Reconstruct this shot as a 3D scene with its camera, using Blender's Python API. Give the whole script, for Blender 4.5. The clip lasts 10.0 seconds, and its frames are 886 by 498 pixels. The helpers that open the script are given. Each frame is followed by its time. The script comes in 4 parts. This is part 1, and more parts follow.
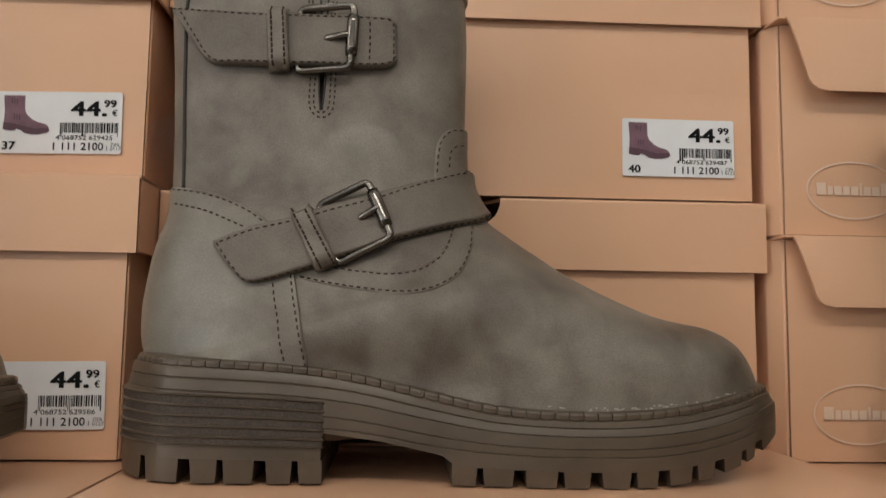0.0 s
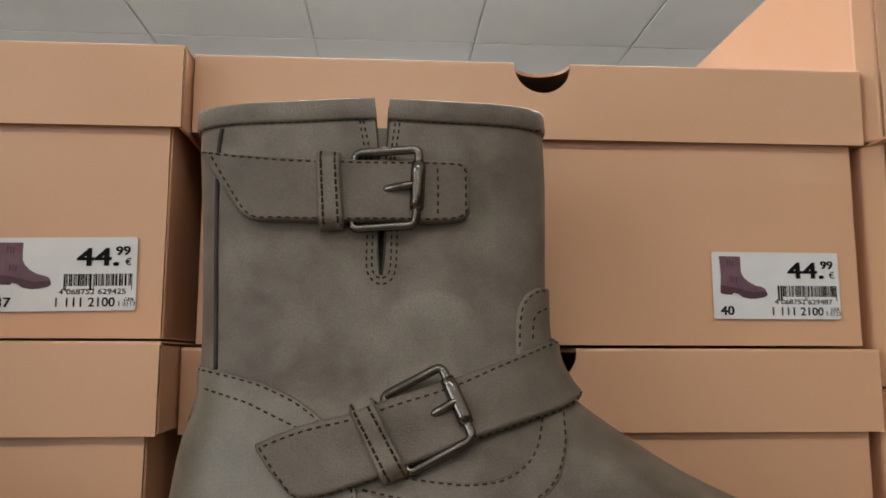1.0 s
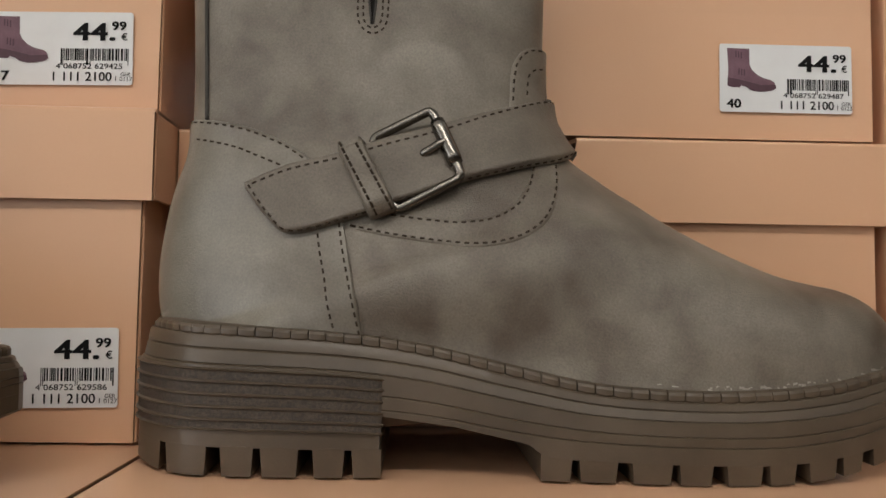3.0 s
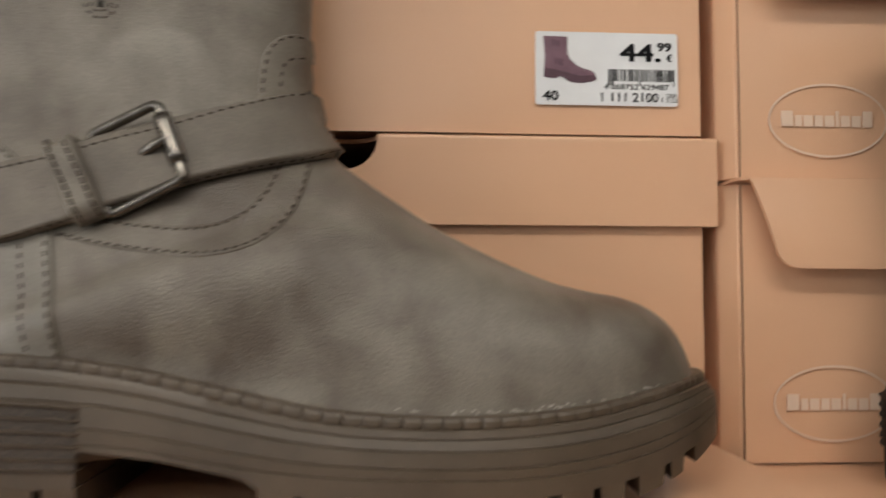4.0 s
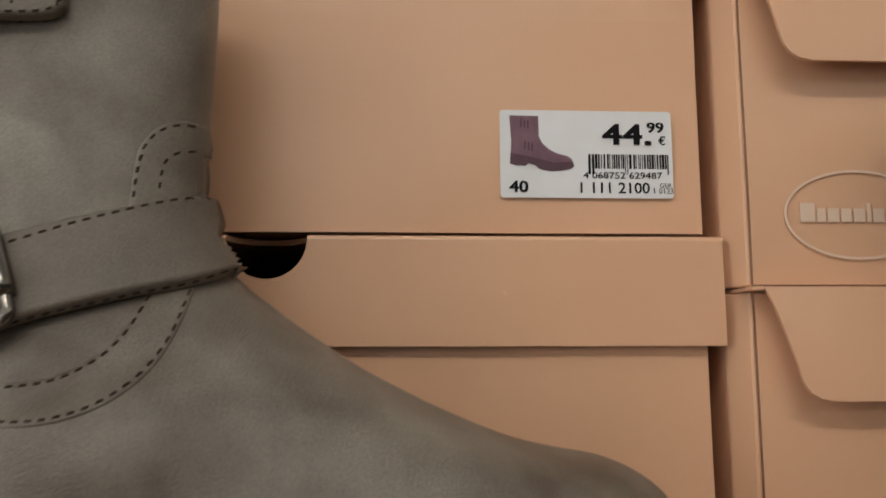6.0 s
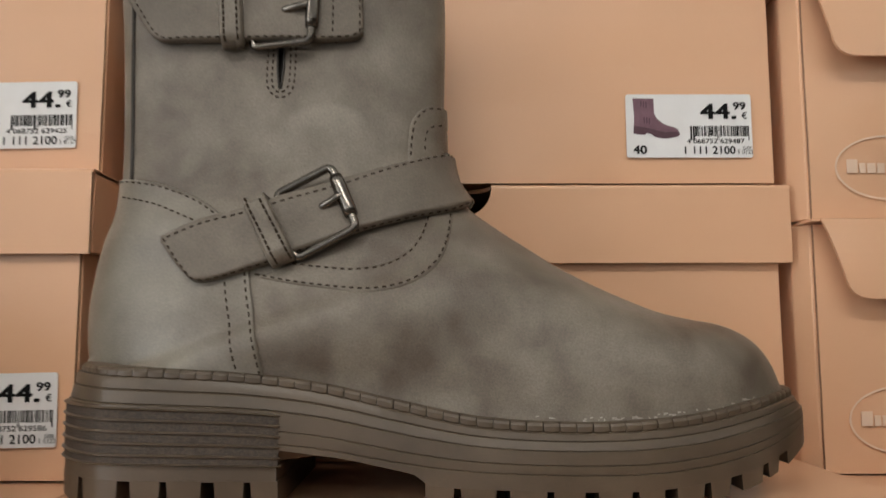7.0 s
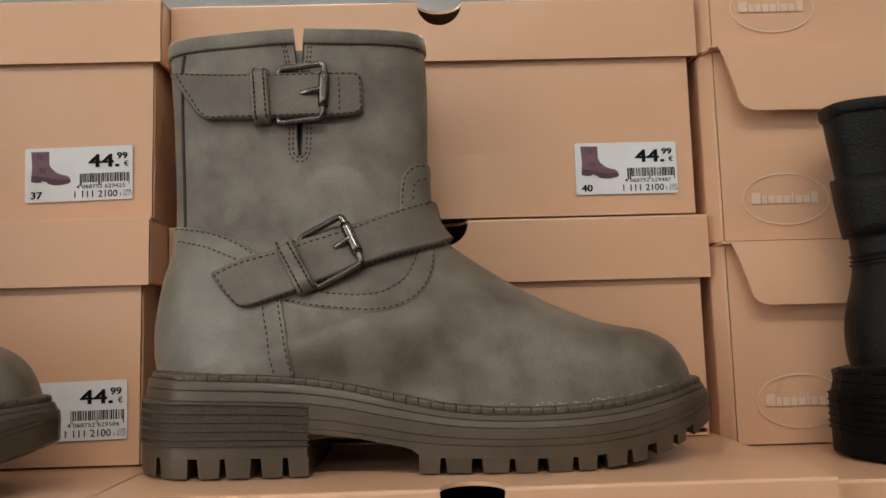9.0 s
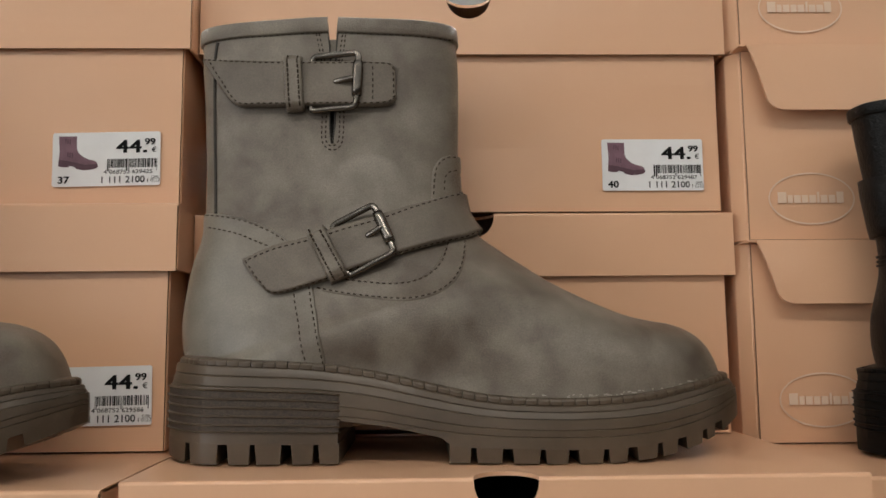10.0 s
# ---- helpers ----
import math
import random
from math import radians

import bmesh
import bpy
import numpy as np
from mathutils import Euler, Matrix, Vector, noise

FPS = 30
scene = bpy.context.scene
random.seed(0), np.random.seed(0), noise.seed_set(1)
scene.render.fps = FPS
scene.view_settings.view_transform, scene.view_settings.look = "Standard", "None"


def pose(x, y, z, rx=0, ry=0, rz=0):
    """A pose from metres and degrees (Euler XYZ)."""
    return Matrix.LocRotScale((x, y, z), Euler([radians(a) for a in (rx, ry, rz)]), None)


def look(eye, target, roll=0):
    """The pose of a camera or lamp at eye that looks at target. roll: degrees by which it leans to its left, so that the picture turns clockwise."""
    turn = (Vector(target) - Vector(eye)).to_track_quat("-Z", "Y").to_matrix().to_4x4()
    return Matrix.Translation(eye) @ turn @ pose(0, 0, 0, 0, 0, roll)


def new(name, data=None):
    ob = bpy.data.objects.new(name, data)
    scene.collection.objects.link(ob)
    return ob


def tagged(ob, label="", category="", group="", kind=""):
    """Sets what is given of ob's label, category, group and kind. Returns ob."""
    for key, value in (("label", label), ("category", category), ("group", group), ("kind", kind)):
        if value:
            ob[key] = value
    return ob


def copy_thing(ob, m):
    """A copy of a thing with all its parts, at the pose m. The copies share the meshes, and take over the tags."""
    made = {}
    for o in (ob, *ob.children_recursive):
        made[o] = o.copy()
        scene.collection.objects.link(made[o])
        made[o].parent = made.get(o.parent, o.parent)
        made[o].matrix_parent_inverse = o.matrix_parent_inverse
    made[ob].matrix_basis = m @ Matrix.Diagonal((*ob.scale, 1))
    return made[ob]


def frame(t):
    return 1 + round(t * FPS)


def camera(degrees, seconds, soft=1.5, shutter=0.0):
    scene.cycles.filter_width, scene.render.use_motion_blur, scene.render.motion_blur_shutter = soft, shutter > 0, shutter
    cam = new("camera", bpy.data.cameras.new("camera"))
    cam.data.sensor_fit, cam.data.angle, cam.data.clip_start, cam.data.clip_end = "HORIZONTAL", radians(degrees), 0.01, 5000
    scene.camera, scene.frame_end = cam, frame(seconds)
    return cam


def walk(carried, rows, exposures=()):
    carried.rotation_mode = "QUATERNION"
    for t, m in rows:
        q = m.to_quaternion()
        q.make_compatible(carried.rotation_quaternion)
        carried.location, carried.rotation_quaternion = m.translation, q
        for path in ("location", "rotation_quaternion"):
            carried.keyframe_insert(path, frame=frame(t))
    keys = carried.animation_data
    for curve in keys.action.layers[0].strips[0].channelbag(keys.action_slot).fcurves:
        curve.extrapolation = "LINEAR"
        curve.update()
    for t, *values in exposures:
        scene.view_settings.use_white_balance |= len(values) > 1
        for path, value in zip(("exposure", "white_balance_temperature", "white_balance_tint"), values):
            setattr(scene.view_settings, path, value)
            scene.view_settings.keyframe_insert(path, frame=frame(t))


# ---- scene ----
cam = camera(58.4, 10.0, shutter=0.3)
PATH = [
    (0, (0.029, 0.053, 1.204), (0.134, 2.040, 1.404), 0.8),
    (0.2, (0.024, 0.056, 1.223), (0.151, 2.049, 1.336), 1.4),
    (0.3, (0.022, 0.058, 1.233), (0.150, 2.050, 1.359), 0.9),
    (0.4, (0.019, 0.061, 1.242), (0.135, 2.048, 1.430), 0.2),
    (0.5, (0.016, 0.065, 1.249), (0.123, 2.043, 1.524), 0.3),
    (1, (-0.004, 0.106, 1.269), (0.126, 2.083, 1.544), 0.1),
    (1.5, (-0.003, 0.138, 1.264), (0.095, 2.118, 1.526), 0.4),
    (2, (-0.006, 0.137, 1.260), (0.107, 2.119, 1.504), 0.4),
    (2.3, (0.001, 0.133, 1.239), (0.088, 2.120, 1.445), 0.6),
    (2.5, (0.006, 0.128, 1.221), (0.079, 2.119, 1.394), 0.9),
    (2.7, (0.008, 0.117, 1.203), (0.074, 2.112, 1.330), 0.9),
    (3.8, (0.059, 0.114, 1.200), (0.140, 2.109, 1.314), 0.4),
    (4, (0.089, 0.140, 1.207), (0.208, 2.133, 1.321), 0.2),
    (4.2, (0.106, 0.159, 1.224), (0.266, 2.147, 1.380), 0.2),
    (4.5, (0.125, 0.183, 1.247), (0.265, 2.165, 1.476), 0.4),
    (5, (0.135, 0.207, 1.248), (0.212, 2.187, 1.518), 0.5),
    (5.2, (0.132, 0.212, 1.246), (0.217, 2.190, 1.533), 0.4),
    (6.3, (0.096, 0.177, 1.216), (0.202, 2.161, 1.450), -0.2),
    (6.5, (0.080, 0.155, 1.203), (0.165, 2.143, 1.410), -0.1),
    (6.8, (0.062, 0.117, 1.201), (0.076, 2.108, 1.385), 0.2),
    (7, (0.054, 0.091, 1.202), (0.074, 2.079, 1.418), -0.2),
    (7.2, (0.051, 0.065, 1.205), (0.074, 2.053, 1.427), -0.4),
    (7.5, (0.051, 0.031, 1.211), (0.061, 2.018, 1.434), -1.0),
    (8, (0.052, 0.005, 1.208), (0.073, 1.993, 1.426), -1.5),
    (8.5, (0.055, -0.002, 1.206), (0.078, 1.985, 1.429), -1.6),
    (9, (0.057, -0.002, 1.206), (0.095, 1.986, 1.421), -1.6),
    (9.5, (0.052, -0.002, 1.205), (0.099, 1.985, 1.424), -1.2),
    (10, (0.039, -0.001, 1.200), (0.088, 1.986, 1.423), -0.5),
]
EXPOSURE = [(0.0, -0.30), (0.4, -0.30), (0.5, -0.24), (1.0, -0.56), (1.5, -0.46), (2.0, -0.44), (2.7, -0.30), (4.0, -0.08), (4.5, -0.19), (5.0, -0.44), (5.2, -0.42), (6.5, -0.27), (7.0, -0.08), (7.5, -0.24), (8.0, -0.36), (9.0, -0.34), (10.0, -0.34)]
walk(cam, [(t, look(eye, target, roll)) for t, eye, target, roll in PATH], EXPOSURE)

from mathutils.bvhtree import BVHTree

# ------------------------------------------------------------------ light
world = bpy.data.worlds.new("shop")
scene.world = world
world.use_nodes = True
world.node_tree.nodes["Background"].inputs[0].default_value = (0.9, 0.95, 1.0, 1)
world.node_tree.nodes["Background"].inputs[1].default_value = 0.004

CEILING = 2.5
WARM, COOL = (1.0, 0.935, 0.85), (0.94, 0.955, 0.965)
LAMPS = [(lx, ly) for ly in (-2.6, -0.7, 1.5, 4.4) for lx in (-1.9, 0.0, 1.9)]
DOWN, UP, WINDOW = 9.5, 14.0, 58.0


def area_lamp(name, m, size, power, colour):
    data = bpy.data.lights.new(name, "AREA")
    data.shape, data.size, data.size_y, data.energy, data.color = "RECTANGLE", size[0], size[1], power, colour
    lamp = new(name, data)
    lamp.matrix_world = m
    return lamp


# added lamps out of view; the upward ones brighten the ceiling
for lx, ly in LAMPS:
    area_lamp("lamp_down", pose(lx, ly, CEILING - 0.245), (1.15, 0.16), DOWN * (0.35 if lx > 1 else 1.3), WARM)
    area_lamp("lamp_up", pose(lx, ly, CEILING - 0.195, 180, 0, 0), (1.15, 0.16), UP * (6.4 if ly > 3 else 10.0 if ly > 1 else 0.45), COOL)
area_lamp("window_light", pose(-3.95, -2.85, 1.35, 0, -90, 0), (1.9, 3.0), WINDOW * 1.35, COOL)
# frontal fill from the added south window, evens out the box fronts
area_lamp("window_light", pose(-1.6, -4.4, 1.35, 90, 0, 0), (3.0, 1.9), WINDOW * 0.25, COOL)

# ------------------------------------------------------------------ materials
def material(name, rough=0.5, metal=0.0):
    m = bpy.data.materials.new(name)
    m.use_nodes = True
    b = m.node_tree.nodes["Principled BSDF"]
    b.inputs["Roughness"].default_value = rough
    b.inputs["Metallic"].default_value = metal
    return m, m.node_tree, b


def node(tree, kind, **sockets):
    n = tree.nodes.new(kind)
    for key, value in sockets.items():
        n.inputs[key.replace("_", " ")].default_value = value
    return n


def mottled(name, light, dark, rough=0.5, scale=20.0, fine=400.0, bump=0.1, metal=0.0, contrast=(0.35, 0.65), depth=0.0005, wear=0.1, spread=0.08, spec=0.5, patches=0.0, rubbed=None):
    """Two tones mixed by a broad noise, a fine grain that drives relief and gloss."""
    m, tree, b = material(name, rough, metal)
    link = tree.links.new
    co = tree.nodes.new("ShaderNodeTexCoord")
    broad = node(tree, "ShaderNodeTexNoise", Scale=scale, Detail=5.0, Roughness=0.6, Distortion=0.2)
    grain = node(tree, "ShaderNodeTexNoise", Scale=fine, Detail=3.0, Roughness=0.6)
    link(co.outputs["Object"], broad.inputs["Vector"])
    link(co.outputs["Object"], grain.inputs["Vector"])
    ramp = tree.nodes.new("ShaderNodeValToRGB")
    ramp.color_ramp.elements[0].position, ramp.color_ramp.elements[0].color = contrast[0], (*dark, 1)
    ramp.color_ramp.elements[1].position, ramp.color_ramp.elements[1].color = contrast[1], (*light, 1)
    if patches:
        # smaller rubbed patches over the broad clouds
        small = node(tree, "ShaderNodeTexNoise", Scale=scale * 3.3, Detail=2.0, Roughness=0.5, Distortion=0.25)
        link(co.outputs["Object"], small.inputs["Vector"])
        blend = tree.nodes.new("ShaderNodeMix")
        blend.inputs["Factor"].default_value = patches
        link(broad.outputs["Fac"], blend.inputs[2])
        link(small.outputs["Fac"], blend.inputs[3])
        link(blend.outputs[0], ramp.inputs["Fac"])
    else:
        link(broad.outputs["Fac"], ramp.inputs["Fac"])
    tone = ramp.outputs["Color"]
    if rubbed:
        # one pale rubbed spot with a crisp upper rim: centre x, z, half width, half height
        rx, rz, ra, rb, pale = rubbed

        def calc(kind, a, b):
            n = tree.nodes.new("ShaderNodeMath")
            n.operation = kind
            for socket, value in zip(n.inputs, (a, b)):
                if isinstance(value, float):
                    socket.default_value = value
                else:
                    link(value, socket)
            return n.outputs[0]

        split = tree.nodes.new("ShaderNodeSeparateXYZ")
        link(co.outputs["Object"], split.inputs[0])
        u = calc("DIVIDE", calc("SUBTRACT", split.outputs[0], rx), ra)
        v = calc("DIVIDE", calc("SUBTRACT", split.outputs[2], rz), rb)
        away = calc("SQRT", calc("ADD", calc("MULTIPLY", u, u), calc("MULTIPLY", v, v)), 0.0)
        away = calc("ADD", away, calc("MULTIPLY", broad.outputs["Fac"], 1.6))
        rim = node(tree, "ShaderNodeMapRange", From_Min=1.60, From_Max=1.82, To_Min=1.0, To_Max=0.0)
        fade = node(tree, "ShaderNodeMapRange", From_Min=-0.8, From_Max=0.8, To_Min=0.0, To_Max=0.75)
        link(away, rim.inputs["Value"])
        link(v, fade.inputs["Value"])
        spot = tree.nodes.new("ShaderNodeMix")
        spot.data_type = "RGBA"
        link(calc("MULTIPLY", rim.outputs["Result"], fade.outputs["Result"]), spot.inputs["Factor"])
        link(tone, spot.inputs[6])
        spot.inputs[7].default_value = (*pale, 1)
        tone = spot.outputs[2]
    mix = tree.nodes.new("ShaderNodeMix")
    mix.data_type, mix.blend_type = "RGBA", "OVERLAY"
    mix.inputs["Factor"].default_value = wear
    link(tone, mix.inputs[6])
    link(grain.outputs["Fac"], mix.inputs[7])
    link(mix.outputs[2], b.inputs["Base Color"])
    bp = node(tree, "ShaderNodeBump", Strength=bump, Distance=depth)
    link(grain.outputs["Fac"], bp.inputs["Height"])
    link(bp.outputs["Normal"], b.inputs["Normal"])
    b.inputs["Specular IOR Level"].default_value = spec
    gloss = node(tree, "ShaderNodeMapRange", To_Min=max(0.02, rough - spread), To_Max=min(1.0, rough + spread))
    link(broad.outputs["Fac"], gloss.inputs["Value"])
    link(gloss.outputs["Result"], b.inputs["Roughness"])
    return m


CARD = mottled("peach_card", (0.745, 0.447, 0.277), (0.710, 0.420, 0.257), 0.28, 5.0, 900.0, 0.05, contrast=(0.2, 0.8), wear=0.03, spread=0.02)
CARD_RAW = mottled("card_edge", (0.40, 0.24, 0.15), (0.30, 0.17, 0.10), 0.8, 60.0, 900.0, 0.2)
# near black: the shade inside boxes and slit as a colour
INSIDE = mottled("inside_shade", (0.012, 0.010, 0.009), (0.006, 0.005, 0.005), 0.9, 30.0, 300.0, 0.1)
LEATHER = mottled("taupe_nubuck", (0.208, 0.181, 0.143), (0.090, 0.068, 0.050), 0.37, 14.0, 1300.0, 0.75, contrast=(0.36, 0.64), depth=0.00045, wear=0.42, patches=0.58, rubbed=(-0.0425, 0.1420, 0.0190, 0.0120, (0.255, 0.230, 0.188)))
# smoother than the nubuck, and paler: the heel's sheen put into the tone
COUNTER = mottled("smooth_sheen_leather", (0.222, 0.202, 0.166), (0.118, 0.098, 0.076), 0.29, 14.0, 1300.0, 0.5, contrast=(0.34, 0.66), depth=0.0003, wear=0.35, patches=0.5)
STRAP = mottled("taupe_strap_leather", (0.165, 0.138, 0.108), (0.098, 0.078, 0.058), 0.42, 22.0, 1300.0, 0.75, contrast=(0.32, 0.68), depth=0.00045, wear=0.40, patches=0.4)
RUBBER = mottled("taupe_rubber", (0.094, 0.068, 0.045), (0.068, 0.049, 0.032), 0.40, 40.0, 1200.0, 0.12, wear=0.1)
PAPER = mottled("label_paper", (0.80, 0.80, 0.80), (0.76, 0.76, 0.76), 0.5, 50.0, 900.0, 0.03, wear=0.03)
INK = mottled("black_ink", (0.012, 0.012, 0.013), (0.008, 0.008, 0.008), 0.8, 90.0, 900.0, 0.02, spec=0.1)
LOGO = mottled("pale_print", (0.79, 0.595, 0.455), (0.76, 0.565, 0.425), 0.5, 50.0, 900.0, 0.03, wear=0.03)
PANEL = mottled("ceiling_panel", (0.74, 0.75, 0.73), (0.70, 0.71, 0.69), 0.9, 3.0, 300.0, 0.1)
# unseen walls and floor, toned dark to keep bounce light low
WALL = mottled("low_bounce_paint", (0.27, 0.245, 0.215), (0.235, 0.21, 0.185), 0.8, 2.0, 200.0, 0.1)
FLOOR = mottled("floor_vinyl", (0.14, 0.115, 0.09), (0.11, 0.09, 0.07), 0.4, 4.0, 200.0, 0.1)
METAL = mottled("gunmetal", (0.22, 0.200, 0.178), (0.14, 0.127, 0.112), 0.19, 60.0, 700.0, 0.03, metal=1.0, wear=0.05)
THREAD = mottled("dark_thread", (0.046, 0.033, 0.022), (0.030, 0.021, 0.014), 0.9, 200.0, 900.0, 0.1, spec=0.1)
GROOVE = mottled("dark_edge", (0.040, 0.034, 0.028), (0.026, 0.022, 0.018), 0.7, 80.0, 900.0, 0.1)
HEEL = mottled("stacked_heel", (0.066, 0.047, 0.033), (0.030, 0.021, 0.014), 0.6, 900.0, 1500.0, 0.8, wear=0.3, contrast=(0.42, 0.58))
BLACK = mottled("black_leather", (0.004, 0.004, 0.004), (0.003, 0.003, 0.003), 0.36, 30.0, 700.0, 0.9, depth=0.0008, wear=0.1, spec=0.2)
BLACK_RUBBER = mottled("black_rubber", (0.006, 0.0055, 0.005), (0.004, 0.004, 0.004), 0.5, 40.0, 900.0, 0.2, wear=0.1, spec=0.08)
GLUE = mottled("dried_glue", (0.42, 0.39, 0.34), (0.30, 0.27, 0.23), 0.4, 200.0, 900.0, 0.1)
GLASS, glass_tree, glass_bsdf = material("window_glass", 0.02)
glass_bsdf.inputs["Transmission Weight"].default_value = 1.0
TABLE = mottled("table_board", (0.62, 0.60, 0.57), (0.58, 0.56, 0.53), 0.5, 6.0, 300.0, 0.05)


# ------------------------------------------------------------------ mesh helpers
def mesh_object(name, bm, mat, parent=None, smooth=False, label=""):
    me = bpy.data.meshes.new(name)
    bmesh.ops.recalc_face_normals(bm, faces=bm.faces)
    bm.to_mesh(me)
    bm.free()
    for m in (mat if isinstance(mat, (list, tuple)) else [mat]):
        me.materials.append(m)
    if smooth:
        me.polygons.foreach_set("use_smooth", [True] * len(me.polygons))
        if smooth == "auto":
            me.set_sharp_from_angle(angle=radians(32))
    ob = new(name, me)
    if parent:
        ob.parent = parent
    if label:
        tagged(ob, label)
    return ob


def part(name, bm, mat, parent, label="", smooth=False):
    return mesh_object(name, bm, mat, parent, smooth, label)


def add_box(bm, lo, hi, bevel=0.0, segments=2):
    made = bmesh.ops.create_cube(bm, size=1.0)["verts"]
    for v in made:
        v.co = Vector([lo[i] + (v.co[i] + 0.5) * (hi[i] - lo[i]) for i in range(3)])
    if bevel:
        edges = list({e for v in made for e in v.link_edges})
        bmesh.ops.bevel(bm, geom=edges, offset=bevel, segments=segments, affect="EDGES", profile=0.6)


def add_plate(bm, outline, place, thick):
    """A flat plate: outline in 2D, place(u, v, w) gives its point at depth w."""
    front = [bm.verts.new(place(u, v, 0.0)) for u, v in outline]
    back = [bm.verts.new(place(u, v, thick)) for u, v in outline]
    bm.faces.new(front)
    bm.faces.new(back[::-1])
    n = len(outline)
    for i in range(n):
        bm.faces.new((front[i], back[i], back[(i + 1) % n], front[(i + 1) % n]))


def empty(name, m=None):
    ob = new(name)
    ob.empty_display_size = 0.05
    if m is not None:
        ob.matrix_world = m
    return ob


def even(points, step):
    """Points at equal steps along a polyline."""
    p = [Vector(q) for q in points]
    lengths = [0.0]
    for a, b in zip(p, p[1:]):
        lengths.append(lengths[-1] + (b - a).length)
    n = max(2, round(lengths[-1] / step) + 1)
    out, i = [], 0
    for k in range(n):
        s = lengths[-1] * k / (n - 1)
        while i < len(p) - 2 and lengths[i + 1] < s:
            i += 1
        span = lengths[i + 1] - lengths[i]
        out.append(p[i].lerp(p[i + 1], (s - lengths[i]) / span if span else 0))
    return out


def spline(points, count):
    """Smooth samples through points of any size (Catmull-Rom), even in index."""
    p = [np.array(q, dtype=float) for q in points]
    out = []
    for k in range(count):
        f = k / (count - 1) * (len(p) - 1)
        i = min(int(f), len(p) - 2)
        t = f - i
        a, b, c, d = p[max(i - 1, 0)], p[i], p[i + 1], p[min(i + 2, len(p) - 1)]
        out.append(tuple(0.5 * (2 * b + (c - a) * t + (2 * a - 5 * b + 4 * c - d) * t * t + (3 * b - a - 3 * c + d) * t ** 3)))
    return out


def table(pairs, smooth=False):
    if smooth:
        dense = spline(pairs, 12 * len(pairs))
        pairs = [dense[0]]
        for q in dense[1:]:
            if q[0] > pairs[-1][0] + 1e-6:
                pairs.append(q)
    xs, ys = [a for a, _ in pairs], [b for _, b in pairs]
    return lambda x: float(np.interp(x, xs, ys))


# ------------------------------------------------------------------ room
def room():
    x0, x1, y0, y1, t = -4.0625, 4.0625, -4.5, 5.0, 0.12
    for name, lo, hi in (("wall_south", (x0 - t, y0 - t, 0), (-3.2, y0, CEILING)), ("wall_south_end", (0.0, y0 - t, 0), (x1 + t, y0, CEILING)),
                         ("wall_south_sill", (-3.2, y0 - t, 0), (0.0, y0, 0.3)), ("wall_south_head", (-3.2, y0 - t, 2.4), (0.0, y0, CEILING)), ("wall_north", (x0 - t, y1, 0), (x1 + t, y1 + t, CEILING)),
                         ("wall_west", (x0 - t, y0, 0), (x0, -4.45, CEILING)), ("wall_west_end", (x0 - t, -1.25, 0), (x0, y1, CEILING)),
                         ("wall_west_sill", (x0 - t, -4.45, 0), (x0, -1.25, 0.3)), ("wall_west_head", (x0 - t, -4.45, 2.4), (x0, -1.25, CEILING)), ("wall_east", (x1, y0, 0), (x1 + t, y1, CEILING))):
        bm = bmesh.new()
        add_box(bm, lo, hi)
        tagged(mesh_object(name, bm, WALL), "plain unseen shop wall, dark to cut bounce light", "wall", kind="structure")
    # shop windows: an added one for fill in the south wall, one in the west
    bm = bmesh.new()
    for lo, hi in (((-3.2, y0 - t, 0.3), (-3.1, y0 + 0.03, 2.4)), ((-0.1, y0 - t, 0.3), (0.0, y0 + 0.03, 2.4)), ((-3.1, y0 - t, 0.3), (-0.1, y0 + 0.03, 0.4)), ((-3.1, y0 - t, 2.3), (-0.1, y0 + 0.03, 2.4))):
        add_box(bm, lo, hi, 0.004, 1)
    window = tagged(mesh_object("window_2", bm, WALL), "added unseen shop window for frontal fill light", "window", kind="structure")
    bm = bmesh.new()
    add_box(bm, (-3.1, y0 - 0.06, 0.4), (-0.1, y0 - 0.05, 2.3))
    part("pane", bm, GLASS, window).visible_shadow = False
    bm = bmesh.new()
    for lo, hi in (((x0 - t, -4.45, 0.3), (x0 + 0.03, -4.35, 2.4)), ((x0 - t, -1.35, 0.3), (x0 + 0.03, -1.25, 2.4)), ((x0 - t, -4.35, 0.3), (x0 + 0.03, -1.35, 0.4)), ((x0 - t, -4.35, 2.3), (x0 + 0.03, -1.35, 2.4))):
        add_box(bm, lo, hi, 0.004, 1)
    window = tagged(mesh_object("window_1", bm, WALL), "large shop window with a plain white frame", "window", kind="structure")
    bm = bmesh.new()
    add_box(bm, (x0 - 0.06, -4.35, 0.4), (x0 - 0.05, -1.35, 2.3))
    part("pane", bm, GLASS, window).visible_shadow = False
    bm = bmesh.new()
    add_box(bm, (x0 - t, y0 - t, -0.1), (x1 + t, y1 + t, 0.0))
    tagged(mesh_object("floor", bm, FLOOR), "plain unseen brown shop floor, dark to cut bounce light", "floor", kind="structure")
    # suspended ceiling: panels with recessed joints
    bm = bmesh.new()
    step, gap = 0.625, 0.004
    add_box(bm, (x0 - t, y0 - t, CEILING + 0.0062), (x1 + t, y1 + t, CEILING + 0.1))
    nx, ny = 13, 16
    for i in range(nx):
        for j in range(ny):
            ax, ay = x0 + i * step, -4.43 + j * step
            add_box(bm, (ax + gap, ay + gap, CEILING), (ax + step - gap, min(ay + step - gap, y1), CEILING + 0.006), 0.002, 1)
